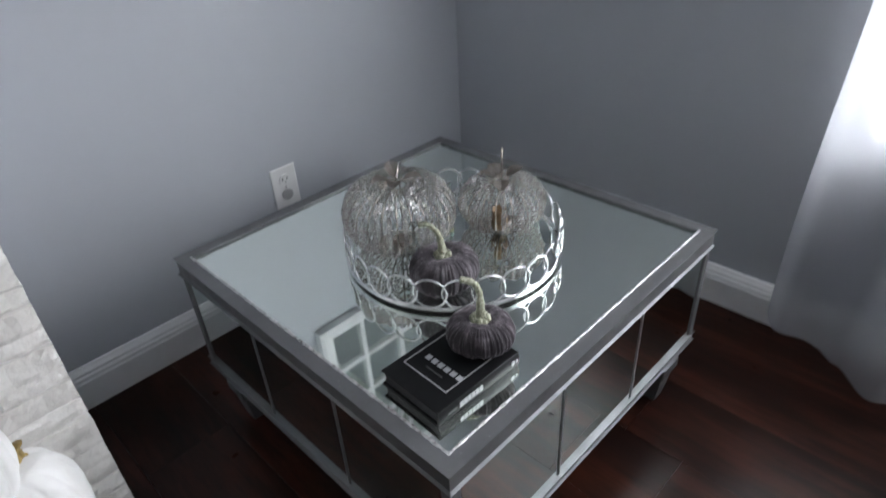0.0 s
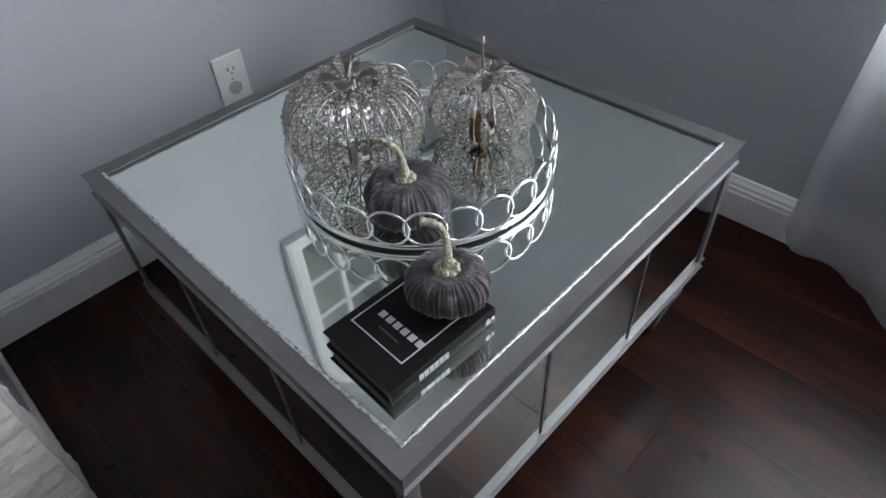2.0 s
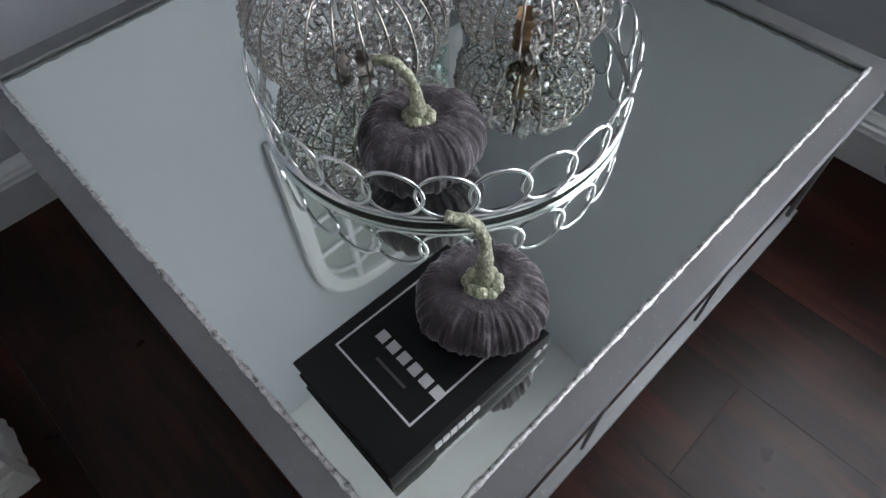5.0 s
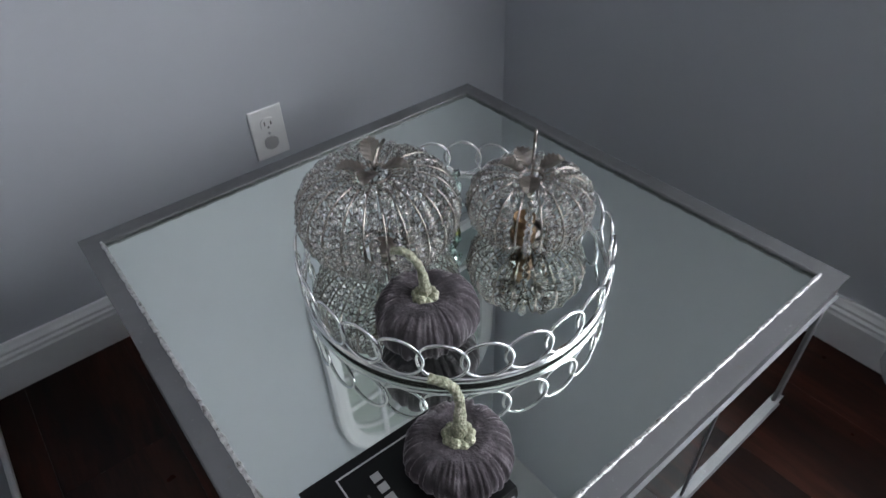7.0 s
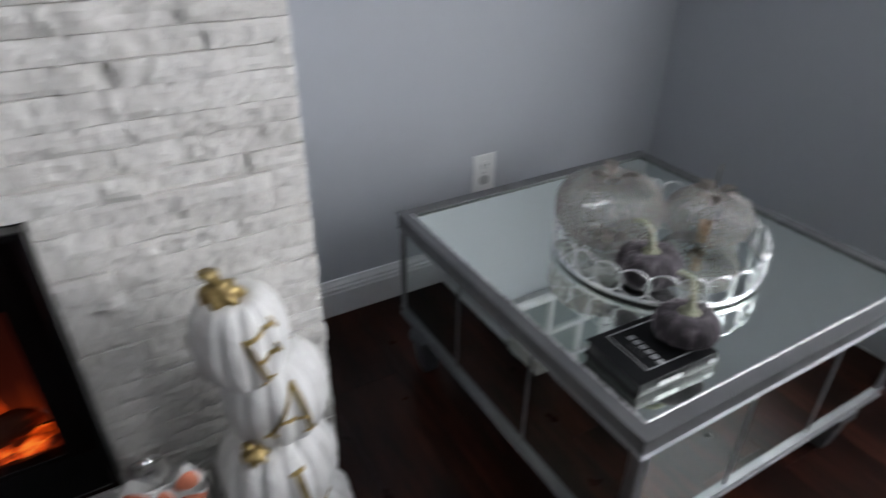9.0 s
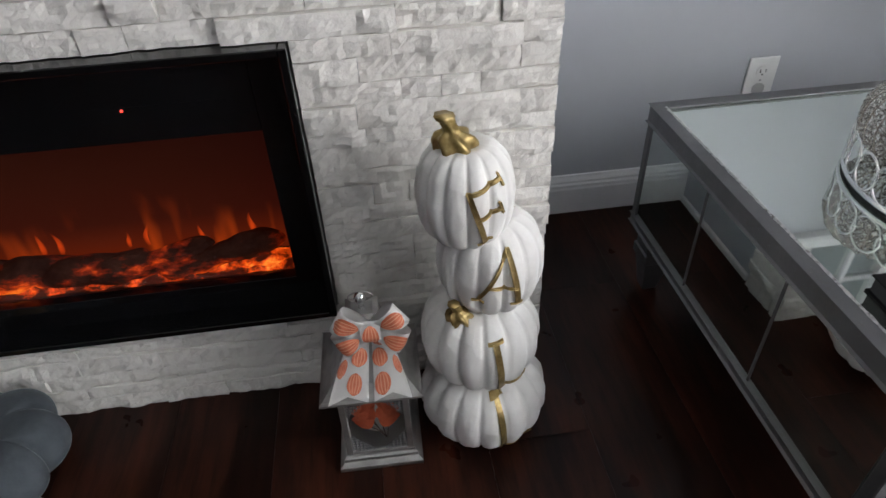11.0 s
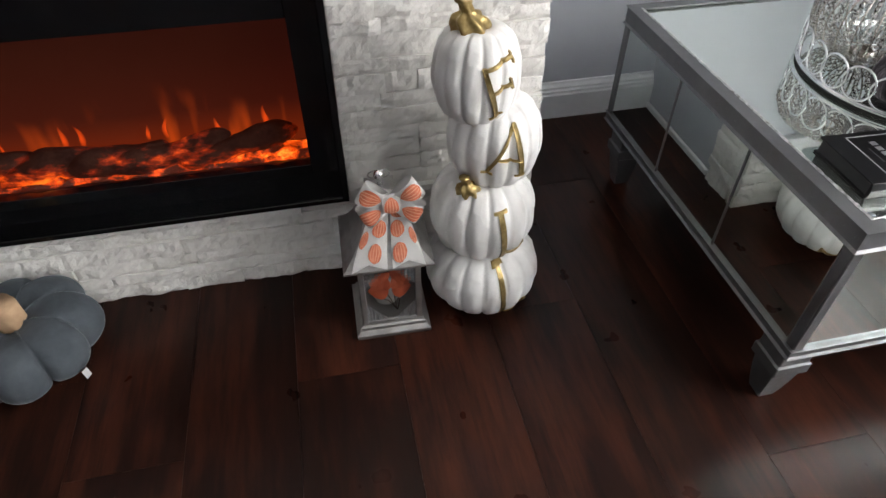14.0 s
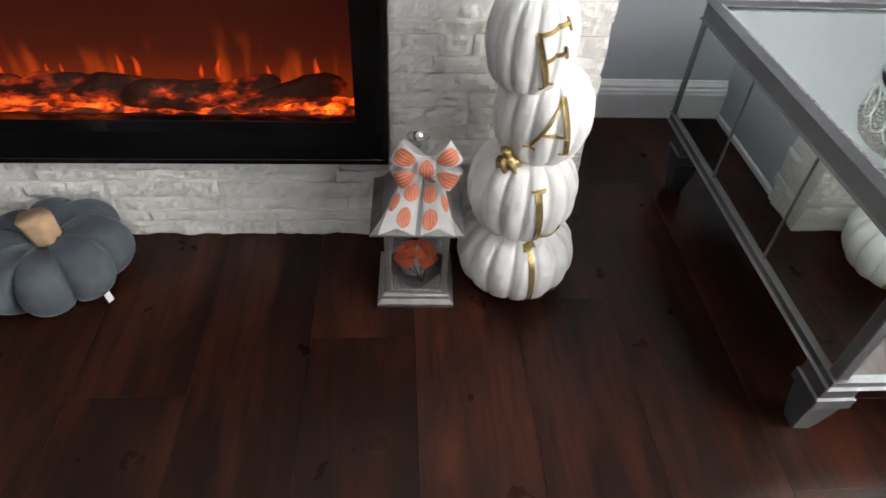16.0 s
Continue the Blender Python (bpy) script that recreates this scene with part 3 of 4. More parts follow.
# ---- book ----
book = thing("book", pose(0.0612, -0.931, TOPZ, 0, 0, -2.0), "black hardback book with white framed cover on mirror", "book")
BL, BW, BH = 0.083, 0.0605, 0.0270
part("front_cover", box(-BL, BL, -BW, BW, BH - 0.0028, BH, 0.0008), black_cloth, book)
part("back_cover", box(-BL, BL, -BW, BW, 0.0003, 0.0031, 0.0008), black_cloth, book)
bm = bmesh.new()
grid = []
for s in (-BL, BL):
    grid.append([(s, -BW + 0.0006 - 0.003 * math.sin(math.pi * k / 8), 0.0003 + (BH - 0.0003) * k / 8) for k in range(9)] + [(s, -BW + 0.003, BH - 0.001), (s, -BW + 0.003, 0.0015)])
r = sheet(bm, grid, False, True)
bm.faces.new(r[0])
bm.faces.new(r[1][::-1])
part("spine", bm, black_cloth, book)
part("page_block", box(-BL + 0.004, BL - 0.004, -BW + 0.0032, BW - 0.004, 0.0032, BH - 0.003), paper, book)
cover = BH + 0.0004
bm = bmesh.new()
b, mid, t = 0.0455, 0.004, 0.0016
x0, x1 = -BL + 0.034, BL - 0.030
for xa, xb, ya, yb in ((x0, x0 + t, mid - b, mid + b), (x1 - t, x1, mid - b, mid + b), (x0 + t, x1 - t, mid - b, mid - b + t), (x0 + t, x1 - t, mid + b - t, mid + b)):
    add_box(bm, xa, xb, ya, yb, cover - 0.0006, cover + 0.0001)
part("cover_frame", bm, silver_foil, book, "thin white printed frame")
# plain blocks for the printed words
for k in range(6):
    y = 0.0335 - 0.0129 * k
    part("title_bar", box(-0.0210, -0.0115, y - 0.0094, y - 0.0003, cover - 0.0006, cover + 0.0001), silver_foil, book)
part("subtitle_bar", box(-0.0330, -0.0308, -0.016, 0.018, cover - 0.0006, cover + 0.0001), faint_print, book)
for k in range(6):
    x = -0.043 + 0.0078 * k
    part("spine_bar", box(x, x + 0.0064, -BW - 0.0029, -BW - 0.0014, 0.0105, 0.0195), silver_foil, book)
part("spine_bar", revolve([(0.0042, 0), (0.0042, 0.0012), (0.0, 0.0012)], 20), silver_foil, book, "", Matrix.Translation((0.068, -BW - 0.0018, 0.0150)) @ pose(0, 0, 0, 90, 0, 0))
part("spine_bar", box(0.0745, 0.0785, -BW - 0.0029, -BW - 0.0014, 0.0125, 0.0175), silver_foil, book)
part("spine_bar", box(-0.066, -0.049, -BW - 0.0029, -BW - 0.0014, 0.0135, 0.0165), faint_print, book)


# ---- velvet pumpkins ----
def velvet_pumpkin(at, radius, height, stem_pts, seed, label):
    rnd = random.Random(seed)
    phases = [(rnd.randint(9, 15), rnd.random() * 6.3, 0.35), (rnd.randint(17, 24), rnd.random() * 6.3, 0.3), (rnd.randint(30, 40), rnd.random() * 6.3, 0.30), (rnd.randint(50, 64), rnd.random() * 6.3, 0.22)]

    def gather(u, v, k, h):
        w = abs(v - 0.52) * 2
        amp = 0.10 + 0.19 * w ** 1.2
        f = 0.0
        for n, p, a in phases:
            f += a * abs(math.sin(n * u / 2 + p + 0.7 * math.sin(3 * v + p + 2 * u))) ** 0.7
        amp *= 0.45 + 1.1 * abs(noise.noise((3.1 * math.cos(u) + seed, 3.1 * math.sin(u), 2.6 * v))) + 0.35 * abs(noise.noise((9 * math.cos(u), 9 * math.sin(u), 7 * v + seed)))
        squash = 1 + 0.035 * math.sin(2 * u + seed) + 0.03 * math.sin(3 * u + 2 * seed)
        return k * squash * (1 - amp + amp * 1.25 * f), h * (1 + 0.02 * math.sin(3 * u + seed))
    ob = thing("velvet_pumpkin", at, label, "pumpkin", "velvet pumpkins")
    part("body", pumpkin_surface(radius, height, 1, 0.0, 0.22, 300, 48, gather), velvet, ob, smooth=True)
    bm = bmesh.new()
    z0 = height * 0.80
    stem = [Vector(p) + Vector((0, 0, z0)) for p in stem_pts]
    n = 26
    path = []
    for i in range(n + 1):
        f = i / n * (len(stem) - 1)
        k = min(int(f), len(stem) - 2)
        t = f - k
        p0, p1, p2, p3 = (stem[max(0, min(len(stem) - 1, k + d))] for d in (-1, 0, 1, 2))
        path.append(0.5 * ((2 * p1) + (p2 - p0) * t + (2 * p0 - 5 * p1 + 4 * p2 - p3) * t * t + (3 * p1 - p0 - 3 * p2 + p3) * t ** 3))
    add_tube(bm, path, 0.0078, 12, False, lambda s: 1.15 - 0.55 * min(1, s * 2.2) + 0.05 * math.sin(s * 40))
    stalk = part("stem", bm, glitter, ob, "curved pale glittery stem", smooth=True)
    for k in range(9):
        a = k * math.tau / 9 + 0.2
        bm = bmesh.new()
        bmesh.ops.create_icosphere(bm, subdivisions=2, radius=0.0062)
        bmesh.ops.scale(bm, vec=(1, 1, 0.9), verts=bm.verts)
        part("stem_knob", bm, glitter, stalk, "", Matrix.Translation((0.0105 * math.cos(a) + stem_pts[0][0], 0.0105 * math.sin(a) + stem_pts[0][1], z0 + 0.003 + 0.002 * (k % 2))), True)
    return ob


velvet_pumpkin((0.113, -0.946, TOPZ + BH), 0.0490, 0.066, [(0, 0, -0.004), (0.002, 0.001, 0.018), (0.008, 0.008, 0.042), (0.004, 0.016, 0.058), (-0.008, 0.030, 0.064)], 3, "grey-mauve velvet pumpkin sitting on the black book")

# ---- chain-link tray ----
CX, CY, CR = 0.316, -0.696, 0.2065
TRAY = TOPZ + 0.006
tray = thing("round_tray", (CX, CY, TOPZ), "round mirrored tray with silver chain-link gallery rim", "tray")
part("base_mirror", revolve([(CR - 0.004, 0.003), (CR - 0.004, 0.0095)], 96), mirror, tray)
part("rim_band", revolve([(CR - 0.004, 0.006), (CR + 0.001, 0.006), (CR + 0.003, 0.0085), (CR + 0.003, 0.0125), (CR, 0.0148), (CR - 0.004, 0.0135), (CR - 0.004, 0.006)], 96), chrome, tray, smooth=True)
# shaded gap under the rim, drawn as a black supporting ring
part("foot_ring", revolve([(CR - 0.012, 0.0004), (CR - 0.003, 0.0004), (CR - 0.003, 0.0058), (CR - 0.012, 0.0058), (CR - 0.012, 0.0004)], 96), black_metal, tray)
LINKS = 26
link_r = CR * math.tau / LINKS / 2 * 1.16
for k in range(LINKS):
    a = math.tau * (k + 0.35) / LINKS
    bm = tube([(CR * math.cos(a + link_r / CR * math.cos(s)) * (1 + 0.006 * math.cos(s)), CR * math.sin(a + link_r / CR * math.cos(s)) * (1 + 0.006 * math.cos(s)), 0.0135 + link_r * 0.98 * (1 + math.sin(s))) for s in [i * math.tau / 30 for i in range(30)]], 0.0022, 7, True)
    part("chain_link", bm, chrome, tray, smooth=True)
DECK = TOPZ + 0.0095

velvet_pumpkin((0.203, -0.781, DECK), 0.0595, 0.081, [(0, 0, -0.004), (0.001, 0.002, 0.02), (0.001, 0.010, 0.042), (-0.006, 0.024, 0.056), (-0.014, 0.038, 0.054)], 8, "dark grey-mauve velvet pumpkin in the chain-link tray")


# ---- beaded wire pumpkins ----
def bead_mesh():
    bm = bmesh.new()
    r = 0.0054
    rings = [[(0.45 * r * math.cos(k * math.tau / 8), 0.45 * r * math.sin(k * math.tau / 8), 0.82 * r) for k in range(8)],
             [(r * math.cos((k + 0.5) * math.tau / 8), r * math.sin((k + 0.5) * math.tau / 8), 0.16 * r) for k in range(8)],
             [(r * math.cos((k + 0.5) * math.tau / 8), r * math.sin((k + 0.5) * math.tau / 8), -0.16 * r) for k in range(8)],
             [(0.45 * r * math.cos(k * math.tau / 8), 0.45 * r * math.sin(k * math.tau / 8), -0.82 * r) for k in range(8)]]
    rows = sheet(bm, rings, False, True)
    bm.faces.new(rows[0])
    bm.faces.new(rows[-1][::-1])
    return mesh_of("bead", bm, crystal)


BEAD = bead_mesh()


def leaf_bm(length, width):
    bm = bmesh.new()
    grid = []
    for i in range(13):
        s = i / 12
        w = width * math.sin(math.pi * s ** 0.8) ** 0.8 * (1 + 0.14 * math.cos(i * math.pi)) + 0.0006
        grid.append([(length * s, w * t, 0.010 * math.sin(s * 2.4) + 0.004 * abs(t) + 0.0012 * math.cos(i * math.pi) * abs(t)) for t in (-1, -0.5, 0, 0.5, 1)])
    sheet(bm, grid)
    bmesh.ops.solidify(bm, geom=bm.faces[:], thickness=0.0007)
    return bm


def bead_pumpkin(at, radius, height, ribs, beads, seed, label, stem, squash, leaves):
    rnd = random.Random(seed)
    ob = thing("beaded_pumpkin", at, label, "pumpkin", "beaded wire pumpkins")

    def point(u, v, k=1.0):
        r, z = lathe_profile(v, 0.16, 0.04)
        return Vector((k * radius * r * math.cos(u), k * radius * r * math.sin(u), 0.0035 + (height - 0.005) * z))
    for i in range(ribs):
        u = math.tau * (i + 0.15 * rnd.random()) / ribs
        rib = part("wire_rib", tube([point(u, 0.06 + 0.915 * j / 30) for j in range(31)], 0.0016, 6), bead_wire, ob, smooth=True)
        um = u + math.pi / ribs
        string = part("bead_strand", tube([point(um + (0.0032 / radius) * math.sin(math.pi * (j + 0.5)) / max(0.35, math.sin(math.pi * (0.10 + 0.85 * j / (2 * beads)))), 0.10 + 0.85 * j / (2 * beads), 0.985) for j in range(2 * beads + 1)], 0.0006, 4), bead_wire, ob)
        for j in range(beads):
            v = 0.11 + 0.83 * (j + 0.5) / beads
            p = point(um + 0.012 * rnd.uniform(-1, 1), v, 0.99)
            e = new("bead", BEAD)
            e.parent = string
            n = Vector((math.cos(um), math.sin(um), 1.2 * (v - 0.5)))
            e.matrix_basis = Matrix.Translation(p) @ n.to_track_quat("Z", "Y").to_matrix().to_4x4() @ pose(0, 0, 0, rnd.uniform(-20, 20), rnd.uniform(-20, 20), rnd.uniform(0, 45)) @ Matrix.Scale(rnd.uniform(0.92, 1.08) * squash, 4)
    for v in (0.965, 0.07):
        c = point(0, v)
        part("hoop", tube([(c.x * math.cos(a), c.x * math.sin(a), c.z) for a in [k * math.tau / 28 for k in range(28)]], 0.0018, 6, True), bead_wire, ob, smooth=True)
    top = point(0, 0.95).z
    for a, droop in leaves:
        q = radians(a)
        part("leaf", leaf_bm(0.037 * (radius / 0.1) ** 0.5, 0.0135), leaf_metal, ob, "pressed champagne metal leaf", Matrix.Translation((0.011 * math.cos(q), 0.011 * math.sin(q), top + 0.007)) @ pose(0, 0, 0, 0, droop - 6, a))
    part("stem", tube([Vector(p) + Vector((0, 0, top - 0.004)) for p in stem], 0.0024, 7), bead_wire, ob, "bent wire stem", smooth=True)
    part("candle_cup", revolve([(0.017, 0.0), (0.02, 0.003), (0.02, 0.006), (0.018, 0.0075), (0.02, 0.010), (0.018, 0.012), (0.017, 0.012), (0.016, 0.004), (0.0, 0.004)], 24), leaf_metal, ob, "round metal cup inside", Matrix.Translation((0, 0, 0.0012)))
    return ob


bead_pumpkin((0.252, -0.618, DECK), 0.107, 0.148, 24, 19, 2, "large crystal-beaded wire pumpkin with metal leaves", [(0, 0, 0), (0.004, 0.004, 0.014), (0.016, 0.012, 0.026), (0.032, 0.02, 0.030)], 0.98, ((222, 10), (165, 4), (62, -8), (300, 4)))
bead_pumpkin((0.430, -0.723, DECK), 0.0855, 0.111, 17, 15, 5, "smaller crystal-beaded wire pumpkin with upright stem", [(0, 0, 0), (0.0, 0.0, 0.03), (0.003, 0.002, 0.055), (0.001, 0.0, 0.074)], 1.0, ((218, 34), (-25, 2), (130, 6), (75, 0)))

cup = thing("striped_cup", (0.403, -0.739, DECK + 0.0125), "small ribbed copper candle cup inside beaded pumpkin", "candle holder")
part("cup", revolve([(0.013, 0.0), (0.0165, 0.003), (0.0135, 0.007), (0.0175, 0.010), (0.0145, 0.013), (0.0185, 0.018), (0.0165, 0.021), (0.0135, 0.024), (0.0135, 0.027), (0.0150, 0.042), (0.0140, 0.042), (0.0125, 0.028), (0.0, 0.027)], 28), copper, cup, smooth=True)

prisms = thing("crystal_pendant", (0.371, -0.634, DECK), "small iridescent cut-crystal drops on a wire stand", "crystal")
rnd = random.Random(4)
part("stand", tube([(0, 0.0, 0.0005), (0, 0.004, 0.03), (0.004, 0.008, 0.085)], 0.0012, 6), bead_wire, prisms)
for k in range(9):
    bm = bmesh.new()
    bmesh.ops.create_icosphere(bm, subdivisions=1, radius=0.0075)
    bmesh.ops.scale(bm, vec=(0.85, 0.85, 1.5), verts=bm.verts)
    part("pendant", bm, yellow_glint_crystal if k == 0 else prism_mat, prisms, "", pose(rnd.uniform(-0.006, 0.008), rnd.uniform(-0.006, 0.012), 0.013 + 0.0085 * k, rnd.uniform(0, 40), rnd.uniform(0, 40), rnd.uniform(0, 180)))

# ---- electric fireplace ----
FY = -0.553
fire = thing("electric_fireplace", ((FX0 + FX1) / 2, FY, FZ0), "black electric fireplace with glowing logs in stone", "fireplace")
fw, fh = (FX1 - FX0) / 2, FZ1 - FZ0
IX0, IX1, IZ0, IZ1 = -fw + 0.064, fw - 0.064, 0.066, 0.358
DP = 0.048
for x0, x1, z0, z1 in ((-fw, -fw + 0.012, 0, fh), (fw - 0.012, fw, 0, fh), (-fw + 0.012, fw - 0.012, 0, 0.012), (-fw + 0.012, fw - 0.012, fh - 0.012, fh)):
    part("frame_bar", box(x0, x1, 0.0, DP + 0.02, z0, z1, 0.0015), black_glass, fire, "glossy black outer frame")
for x0, x1, z0, z1 in ((-fw + 0.012, IX0, 0.012, fh - 0.012), (IX1, fw - 0.012, 0.012, fh - 0.012), (IX0, IX1, 0.012, IZ0), (IX0, IX1, IZ1, fh - 0.012)):
    part("bezel", box(x0, x1, DP, DP + 0.02, z0, z1, 0.0008), black_glass, fire, "glossy black glass bezel")
bm = bmesh.new()
for x0, x1, z0, z1 in ((IX0 - 0.01, IX0 - 0.003, IZ0, IZ1), (IX1 + 0.003, IX1 + 0.01, IZ0, IZ1), (IX0 - 0.01, IX1 + 0.01, IZ0 - 0.01, IZ0 - 0.003), (IX0 - 0.01, IX1 + 0.01, IZ1 + 0.003, IZ1 + 0.01)):
    add_box(bm, x0, x1, DP + 0.0205, DP + 0.13, z0, z1)
part("firebox", bm, black_metal, fire)
part("flame_screen", box(IX0 - 0.01, IX1 + 0.01, DP + 0.10, DP + 0.104, IZ0 - 0.01, IZ1 + 0.01), fire_back, fire, "dull red glowing screen")
part("vent_slot", box(fw - 0.36, fw - 0.10, DP - 0.0012, DP + 0.0006, 0.406, 0.414), black_glass, fire)
part("indicator", revolve([(0.0022, 0), (0.0022, 0.001), (0.0, 0.0016)], 12), red_led, fire, "tiny red indicator light", Matrix.Translation((-0.981 - (FX0 + FX1) / 2, DP - 0.0014, 0.410)) @ pose(0, 0, 0, 90, 0, 0))
bm = bmesh.new()
grid = [[(IX0 + (IX1 - IX0) * i / 160, DP + 0.023 + 0.06 * j / 10, IZ0 + 0.002 + 0.004 * j / 10 + 0.012 * noise.noise((i * 0.23, j * 0.5, 3.1)) * (1 if 0 < j < 10 else 0.3)) for j in range(11)] for i in range(161)]
sheet(bm, grid)
part("ember_bed", bm, ember_mat, fire, "bright orange ember bed", smooth=True)
rnd = random.Random(12)
x = IX1 - 0.015
k = 0
while x > IX0 + 0.05:
    ln = rnd.uniform(0.20, 0.27)
    bm = bmesh.new()
    grid = []
    for i in range(23):
        s = i / 22
        r = 0.0245 * (math.sin(math.pi * min(1, max(0, s))) ** 0.5 + 0.16) * (1 + 0.16 * math.sin(s * 9 + k))
        cxx = x - ln * s
        cz = IZ0 + 0.042 - 0.030 * s + 0.006 * math.sin(s * 6 + k * 1.7)
        row = []
        for j in range(14):
            a = j * math.tau / 14
            rr = r * (1 + 0.22 * noise.noise((cxx * 24, math.cos(a) * 1.4 + k, math.sin(a) * 1.4)))
            row.append((cxx, DP + 0.068 - 0.022 * s + rr * math.cos(a) * 0.8, cz + rr * math.sin(a)))
        grid.append(row)
    r0 = sheet(bm, grid, False, True)
    bm.faces.new(r0[0])
    bm.faces.new(r0[-1][::-1])
    part("log", bm, log_mat, fire, "charred log with glowing cracks", smooth=True)
    x -= ln * rnd.uniform(0.46, 0.60)
    k += 1
rnd = random.Random(21)
for i in range(15):
    fx = IX1 - 0.02 - (IX1 - IX0 - 0.04) * (i + rnd.uniform(-0.4, 0.4)) / 15
    h = rnd.choice((0.03, 0.035, 0.04, 0.05, 0.065))
    w = h * rnd.uniform(0.08, 0.13)
    lean = rnd.uniform(-0.15, 0.25)
    bm = bmesh.new()
    grid = []
    for j in range(11):
        s = j / 10
        c = fx + lean * h * s * s + 0.06 * h * math.sin(s * 5 + i)
        ww = w * math.sin(math.pi * (0.12 + 0.88 * s) ** 0.7) + 0.0003
        grid.append([(c - ww, DP + 0.092, IZ0 + 0.04 + h * s), (c, DP + 0.092 - ww * 0.7, IZ0 + 0.04 + h * s), (c + ww, DP + 0.092, IZ0 + 0.04 + h * s), (c, DP + 0.092 + ww * 0.4, IZ0 + 0.04 + h * s)])
    sheet(bm, grid, False, True)
    part("flame", bm, flame, fire, "orange flame tongue", smooth=True)

# ---- stacked white pumpkins ----
stack = thing("stacked_pumpkins", (-0.480, -0.657, 0.0), "white stacked resin pumpkins lettered in gold", "pumpkin decoration")
# (dx, dy, base, radius, height, lobes, turn)
TIERS = [(0.0, 0.0, 0.002, 0.1150, 0.176, 15, 0.1), (-0.006, 0.0, 0.145, 0.0995, 0.193, 14, 0.35), (0.011, 0.006, 0.302, 0.0835, 0.182, 13, 0.2), (-0.027, 0.0, 0.434, 0.0715, 0.176, 13, 0.5)]


def tier_radius(tier, u, z):
    """Surface radius of a tier at an angle and a height above the floor."""
    dx, dy, base, radius, height, lobes, turn = tier
    s = min(0.98, max(0.02, (z - base) / height))
    lo, hi = 0.0, 1.0
    for _ in range(30):
        mid = (lo + hi) / 2
        if lathe_profile(0.012 + 0.976 * mid, 0.13)[1] < s and mid < 0.86:
            lo = mid
        else:
            hi = mid
    r = lathe_profile(0.012 + 0.976 * lo, 0.13)[0]
    wave = abs(math.cos(lobes * (u - turn) / 2)) ** 0.55
    return radius * r * (1.006 - 0.095 * (1 - wave))


for tier in TIERS:
    dx, dy, base, radius, height, lobes, turn = tier
    part("pumpkin", pumpkin_surface(radius, height, lobes, 0.095, 0.13, lobes * 10, 26, lambda u, v, k, h: (k * (1 + 0.026 * noise.noise((math.cos(u) * 5 + base * 9, math.sin(u) * 5, v * 5)) + 0.022 * abs(noise.noise((math.cos(u) * 11, math.sin(u) * 11 + base, v * 9)))), h)), white_resin, stack, "", pose(dx, dy, base, 0, 0, math.degrees(turn)), True)


def gold_stem(x, y, z, size, lean, nm="stem"):
    bm = bmesh.new()
    grid = []
    for i in range(19):
        s = i / 18
        flare = (0.92 + 0.12 * math.sin(math.pi * s / 0.42) if s < 0.42 else max(0.40, 0.92 - 3.6 * (s - 0.42))) + (0.10 if s > 0.85 else 0)
        row = []
        for j in range(30):
            a = j * math.tau / 30
            lob = 1 + 0.20 * math.cos(6 * a + 4.5 * s) * (1 - 0.6 * s)
            r = size * flare * lob
            row.append((x + lean[0] * s ** 1.6 + r * math.cos(a), y + lean[1] * s ** 1.6 + r * math.sin(a), z + size * 1.95 * s - 0.006 * (1 - s) * (1 + math.cos(6 * a)) * 0.5))
        grid.append(row)
    r0 = sheet(bm, grid, False, True)
    bm.faces.new(r0[0][::-1])
    bm.faces.new(r0[-1])
    return part(nm, bm, gold, stack, "twisted antique gold stem", smooth=True)


gold_stem(-0.038, 0.0, 0.592, 0.0265, (-0.016, -0.004))
gold_stem(-0.046, -0.048, 0.322, 0.0185, (-0.010, -0.006))
gold_stem(0.036, 0.028, 0.462, 0.013, (0.012, 0.004))


def letter(tier, strokes, angle, z0, size, tilt, name):
    """Gold strokes laid over a tier; strokes are polylines (x, y, x, y) in letter units with a width."""
    dx, dy = tier[0], tier[1]
    c, s = math.cos(radians(tilt)), math.sin(radians(tilt))
    bm = bmesh.new()
    R = tier[3]
    for xa, ya, xb, yb, w in strokes:
        n = 14
        ln = math.hypot(xb - xa, yb - ya)
        nx, ny = -(yb - ya) / ln, (xb - xa) / ln
        grid = []
        for i in range(n + 1):
            px, py = xa + (xb - xa) * i / n, ya + (yb - ya) * i / n
            row = []
            for off, lift in ((-0.5, -0.004), (-0.5, 0.0034), (-0.25, 0.0026), (0.25, 0.0026), (0.5, 0.0034), (0.5, -0.004)):
                lx, ly = (px + nx * off * w) * size, (py + ny * off * w) * size
                gx, gz = lx * c - ly * s, lx * s + ly * c
                u = radians(angle) + gx / R
                z = z0 + gz
                r = tier_radius(tier, u, z) + lift
                row.append((dx + r * math.cos(u), dy + r * math.sin(u), z))
            grid.append(row)
        r0 = sheet(bm, grid)
        bm.faces.new(r0[0])
        bm.faces.new(r0[-1][::-1])
    return part(name, bm, gold, stack, "antique gold letter")


